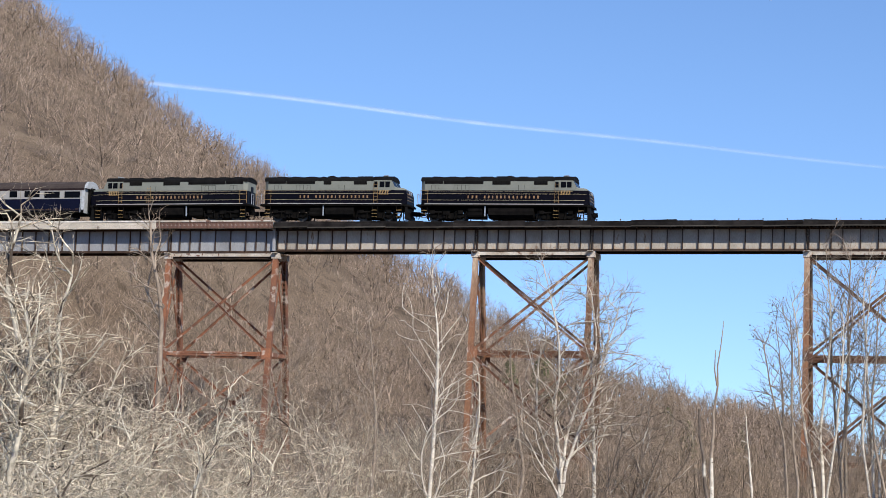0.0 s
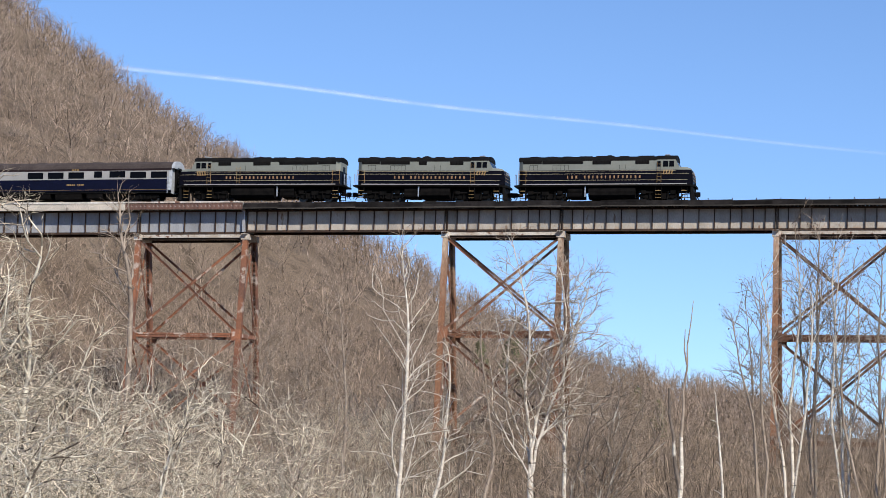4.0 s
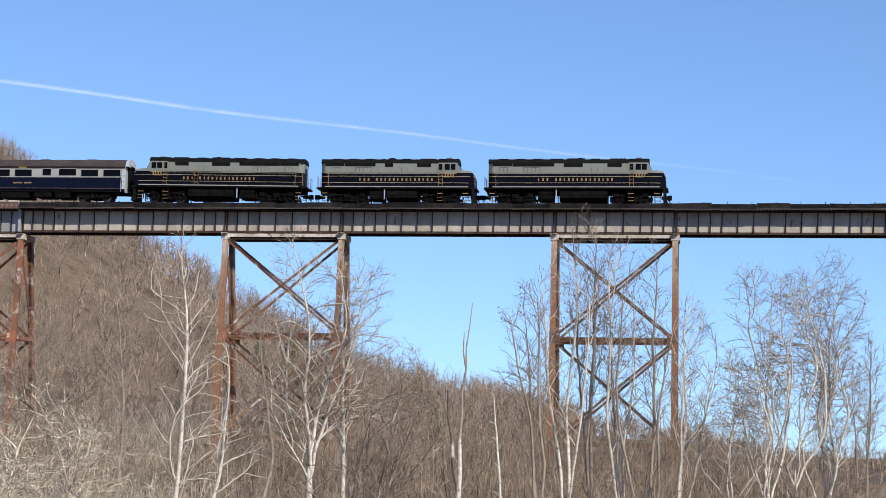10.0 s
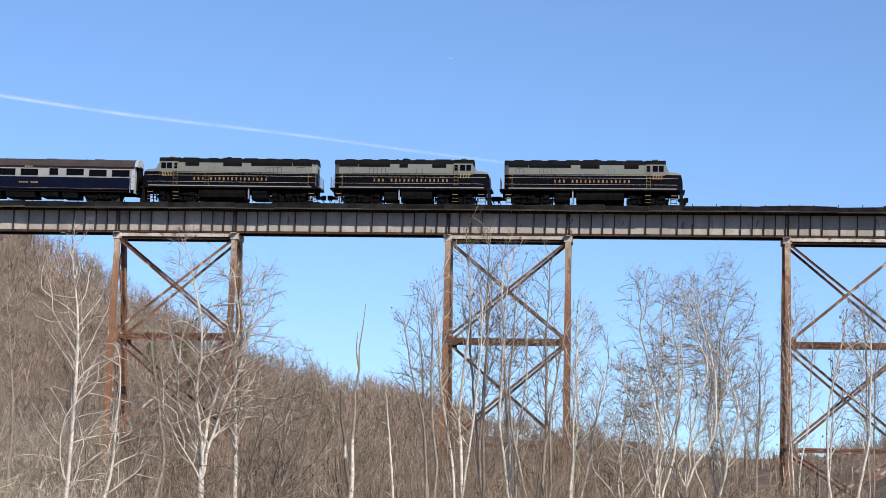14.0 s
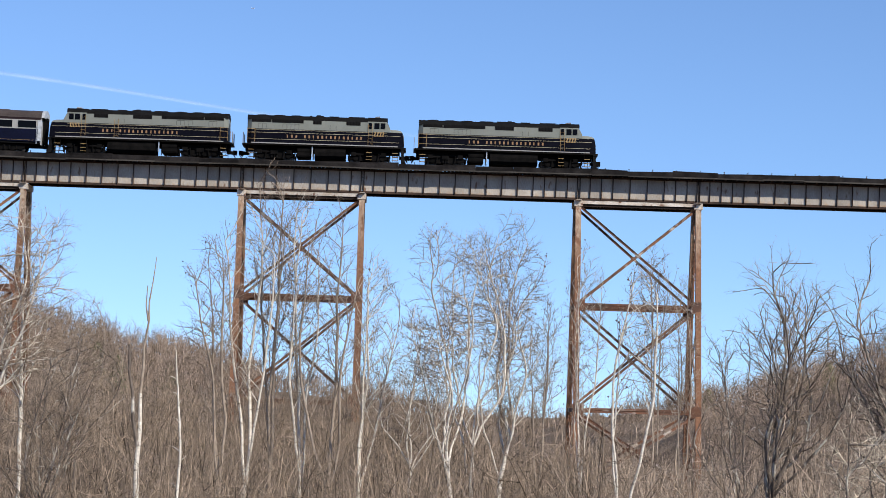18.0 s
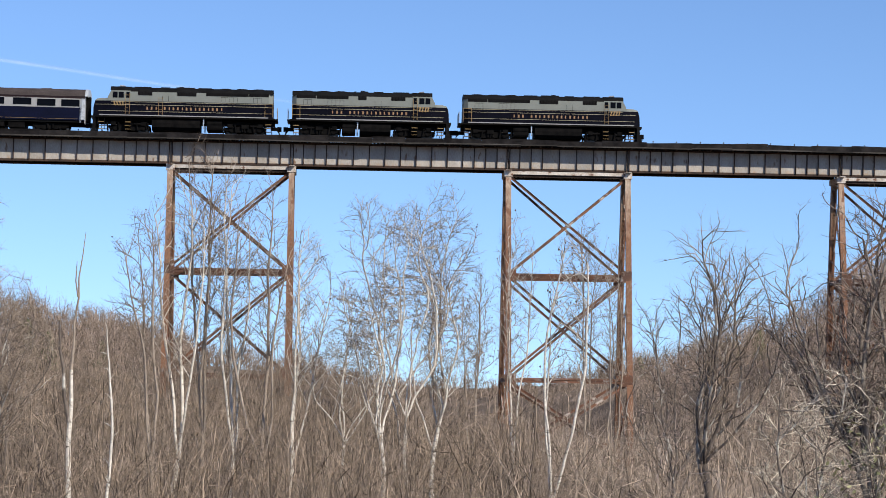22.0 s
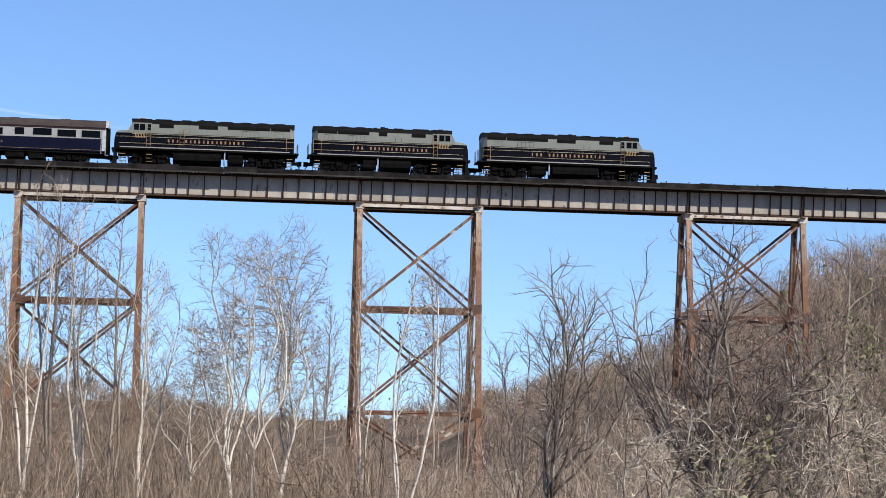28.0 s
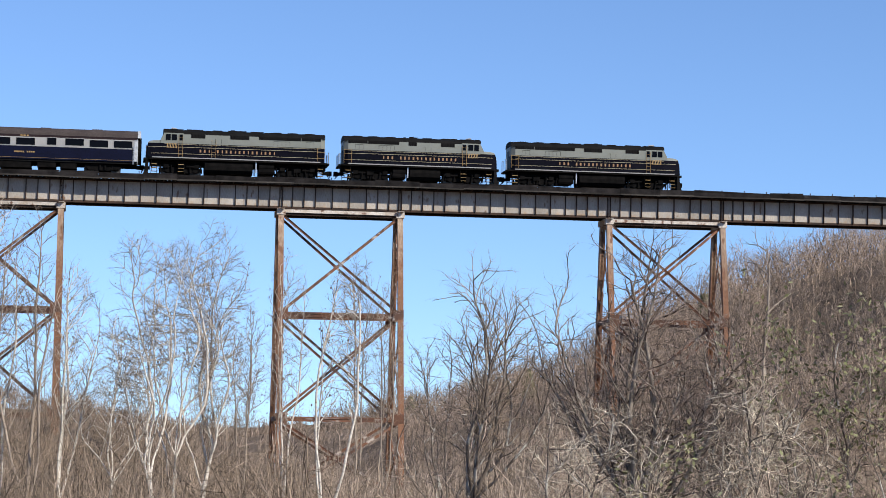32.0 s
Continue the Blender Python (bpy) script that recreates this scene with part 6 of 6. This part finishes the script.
# ---- sky things ----
def contrail_material():
    m = bpy.data.materials.new("ice_cloud")
    m.use_nodes = True
    n, l = m.node_tree.nodes, m.node_tree.links
    n.remove(n["Principled BSDF"])
    out = n["Material Output"]
    co = n.new("ShaderNodeTexCoord")
    sep = n.new("ShaderNodeSeparateXYZ")
    l.new(co.outputs["Generated"], sep.inputs[0])

    def op(kind, a, b=0.0):
        x = n.new("ShaderNodeMath")
        x.operation = kind
        x.use_clamp = kind == "MULTIPLY"
        for i, v in enumerate((a, b)):
            if isinstance(v, float):
                x.inputs[i].default_value = v
            else:
                l.new(v, x.inputs[i])
        return x.outputs[0]

    uv = n.new("ShaderNodeUVMap")
    s2 = n.new("ShaderNodeSeparateXYZ")
    l.new(uv.outputs[0], s2.inputs[0])
    ab = n.new("ShaderNodeMapRange")
    ab.interpolation_type = "SMOOTHSTEP"
    dist = op("ABSOLUTE", op("SUBTRACT", s2.outputs["Y"], 0.5))
    l.new(dist, ab.inputs["Value"])
    ab.inputs["From Min"].default_value, ab.inputs["From Max"].default_value = 0.5, 0.02
    fade = n.new("ShaderNodeMapRange")
    l.new(s2.outputs["X"], fade.inputs["Value"])
    fade.inputs["From Min"].default_value, fade.inputs["From Max"].default_value = 1.0, 0.38
    tex = n.new("ShaderNodeTexNoise")
    tex.inputs["Scale"].default_value, tex.inputs["Detail"].default_value = 0.02, 5.0
    l.new(co.outputs["Object"], tex.inputs["Vector"])
    rag = n.new("ShaderNodeMapRange")
    l.new(tex.outputs["Fac"], rag.inputs["Value"])
    rag.inputs["From Min"].default_value, rag.inputs["From Max"].default_value = 0.25, 0.65
    rag.inputs["To Min"].default_value = 0.35
    fac = op("MULTIPLY", op("MULTIPLY", op("MULTIPLY", ab.outputs[0], fade.outputs[0]), rag.outputs[0]), 0.27)
    mixer, clear, cloud = n.new("ShaderNodeMixShader"), n.new("ShaderNodeBsdfTransparent"), n.new("ShaderNodeBsdfDiffuse")
    cloud.inputs["Color"].default_value = (0.9, 0.9, 0.9, 1)
    l.new(fac, mixer.inputs[0])
    l.new(clear.outputs[0], mixer.inputs[1])
    l.new(cloud.outputs[0], mixer.inputs[2])
    l.new(mixer.outputs[0], out.inputs["Surface"])
    return m


def high(az, el, r):
    return Vector((EYE[0] + r * math.cos(radians(el)) * math.sin(radians(az)), EYE[1] + r * math.cos(radians(el)) * math.cos(radians(az)), r * math.sin(radians(el))))


a, b = high(-30.0, 10.62, 3900), high(4.0, 7.53, 3900)
cols, rings = 120, 6
cv, cf, cuv = [], [], []
for i in range(cols + 1):
    u = i / cols
    c = a.lerp(b, u) + Vector((0, 0, 2.2 * math.sin(u * 9) + 1.5 * math.sin(u * 23)))
    half = 6.5 * (1.05 - 0.35 * u)
    for j in range(rings + 1):
        v = j / rings
        cv.append(tuple(c + Vector((0, 3.0 * math.sin(v * math.pi), (v - 0.5) * 2 * half))))
        cuv.append((u, v))
for i in range(cols):
    for j in range(rings):
        k = i * (rings + 1) + j
        cf.append((k, k + rings + 1, k + rings + 2, k + 1))
contrail_data = raw_mesh("contrail", np.array(cv), np.array(cf))
layer = contrail_data.uv_layers.new(name="uv")
for loop in contrail_data.loops:
    layer.data[loop.index].uv = cuv[loop.vertex_index]
contrail = part("contrail", contrail_data, contrail_material())
tagged(contrail, "long thin white vapour trail across the blue sky", "contrail")

plane = thing("light_aircraft", "tiny white aircraft high in the blue sky", "aircraft")
part("fuselage", Mesh().rod((-3.2, 0, 0), (1.5, 0, 0), 0.25, 0.6, n=10).rod((1.5, 0, 0), (3.4, 0, -0.1), 0.6, 0.2, n=10), WHITE, plane)
for sg in (-1, 1):
    part("wing", Mesh().prism([(0.2, 0.45), (1.5, 0.45), (1.5, 0.6), (0.2, 0.6)], min(0, sg * 4.8), max(0, sg * 4.8)), WHITE, plane)
part("tail_fin", Mesh().prism([(-3.2, 0.1), (-2.2, 0.2), (-2.9, 1.4), (-3.4, 1.4)], -0.06, 0.06), WHITE, plane)
part("tailplane", Mesh().box(-3.3, -2.6, -1.6, 1.6, 0.1, 0.18), WHITE, plane)


# ---- what moves ----
def motions():
    times = [i * 1.0 for i in range(33)]
    for ob, off, turn in TRAIN:
        rows = []
        for t in times:
            x = run(t) + off
            pitch = math.degrees(math.atan((rise(x - 7) - rise(x + 7)) / 14))
            rows.append((t, pose(x, TRACK_Y, RAIL_Z + (rise(x - 7) + rise(x + 7)) / 2, 0, pitch) @ pose(0, 0, 0, 0, 0, turn)))
        walk(ob, rows)
    fine = [i * 0.2 for i in range(161)]
    for ob, radius in WHEELS:
        turned = -1.0 if abs(ob.parent.parent.rotation_quaternion.z) > 0.5 else 1.0
        at = ob.location.copy()
        walk(ob, [(t, pose(*at, 0, math.degrees(turned * (run(t) - run(0)) / radius), 0)) for t in fine])
    walk(contrail, [(0, pose(0, 0, 0)), (13, pose(0, 0, -19)), (32, pose(0, 0, -25))])
    walk(plane, [(t, Matrix.Translation(high(az, el, 4000)) @ pose(0, 0, 0, 0, 0, 35)) for t, az, el in (
        (0, -5.61, 12.89), (6, -5.75, 12.35), (9, -5.14, 11.29), (11, -4.61, 11.08), (13, -4.57, 10.98), (15, -4.55, 10.93), (18, -4.42, 11.05), (28, -4.32, 11.27), (32, -4.3, 11.35))])


motions()
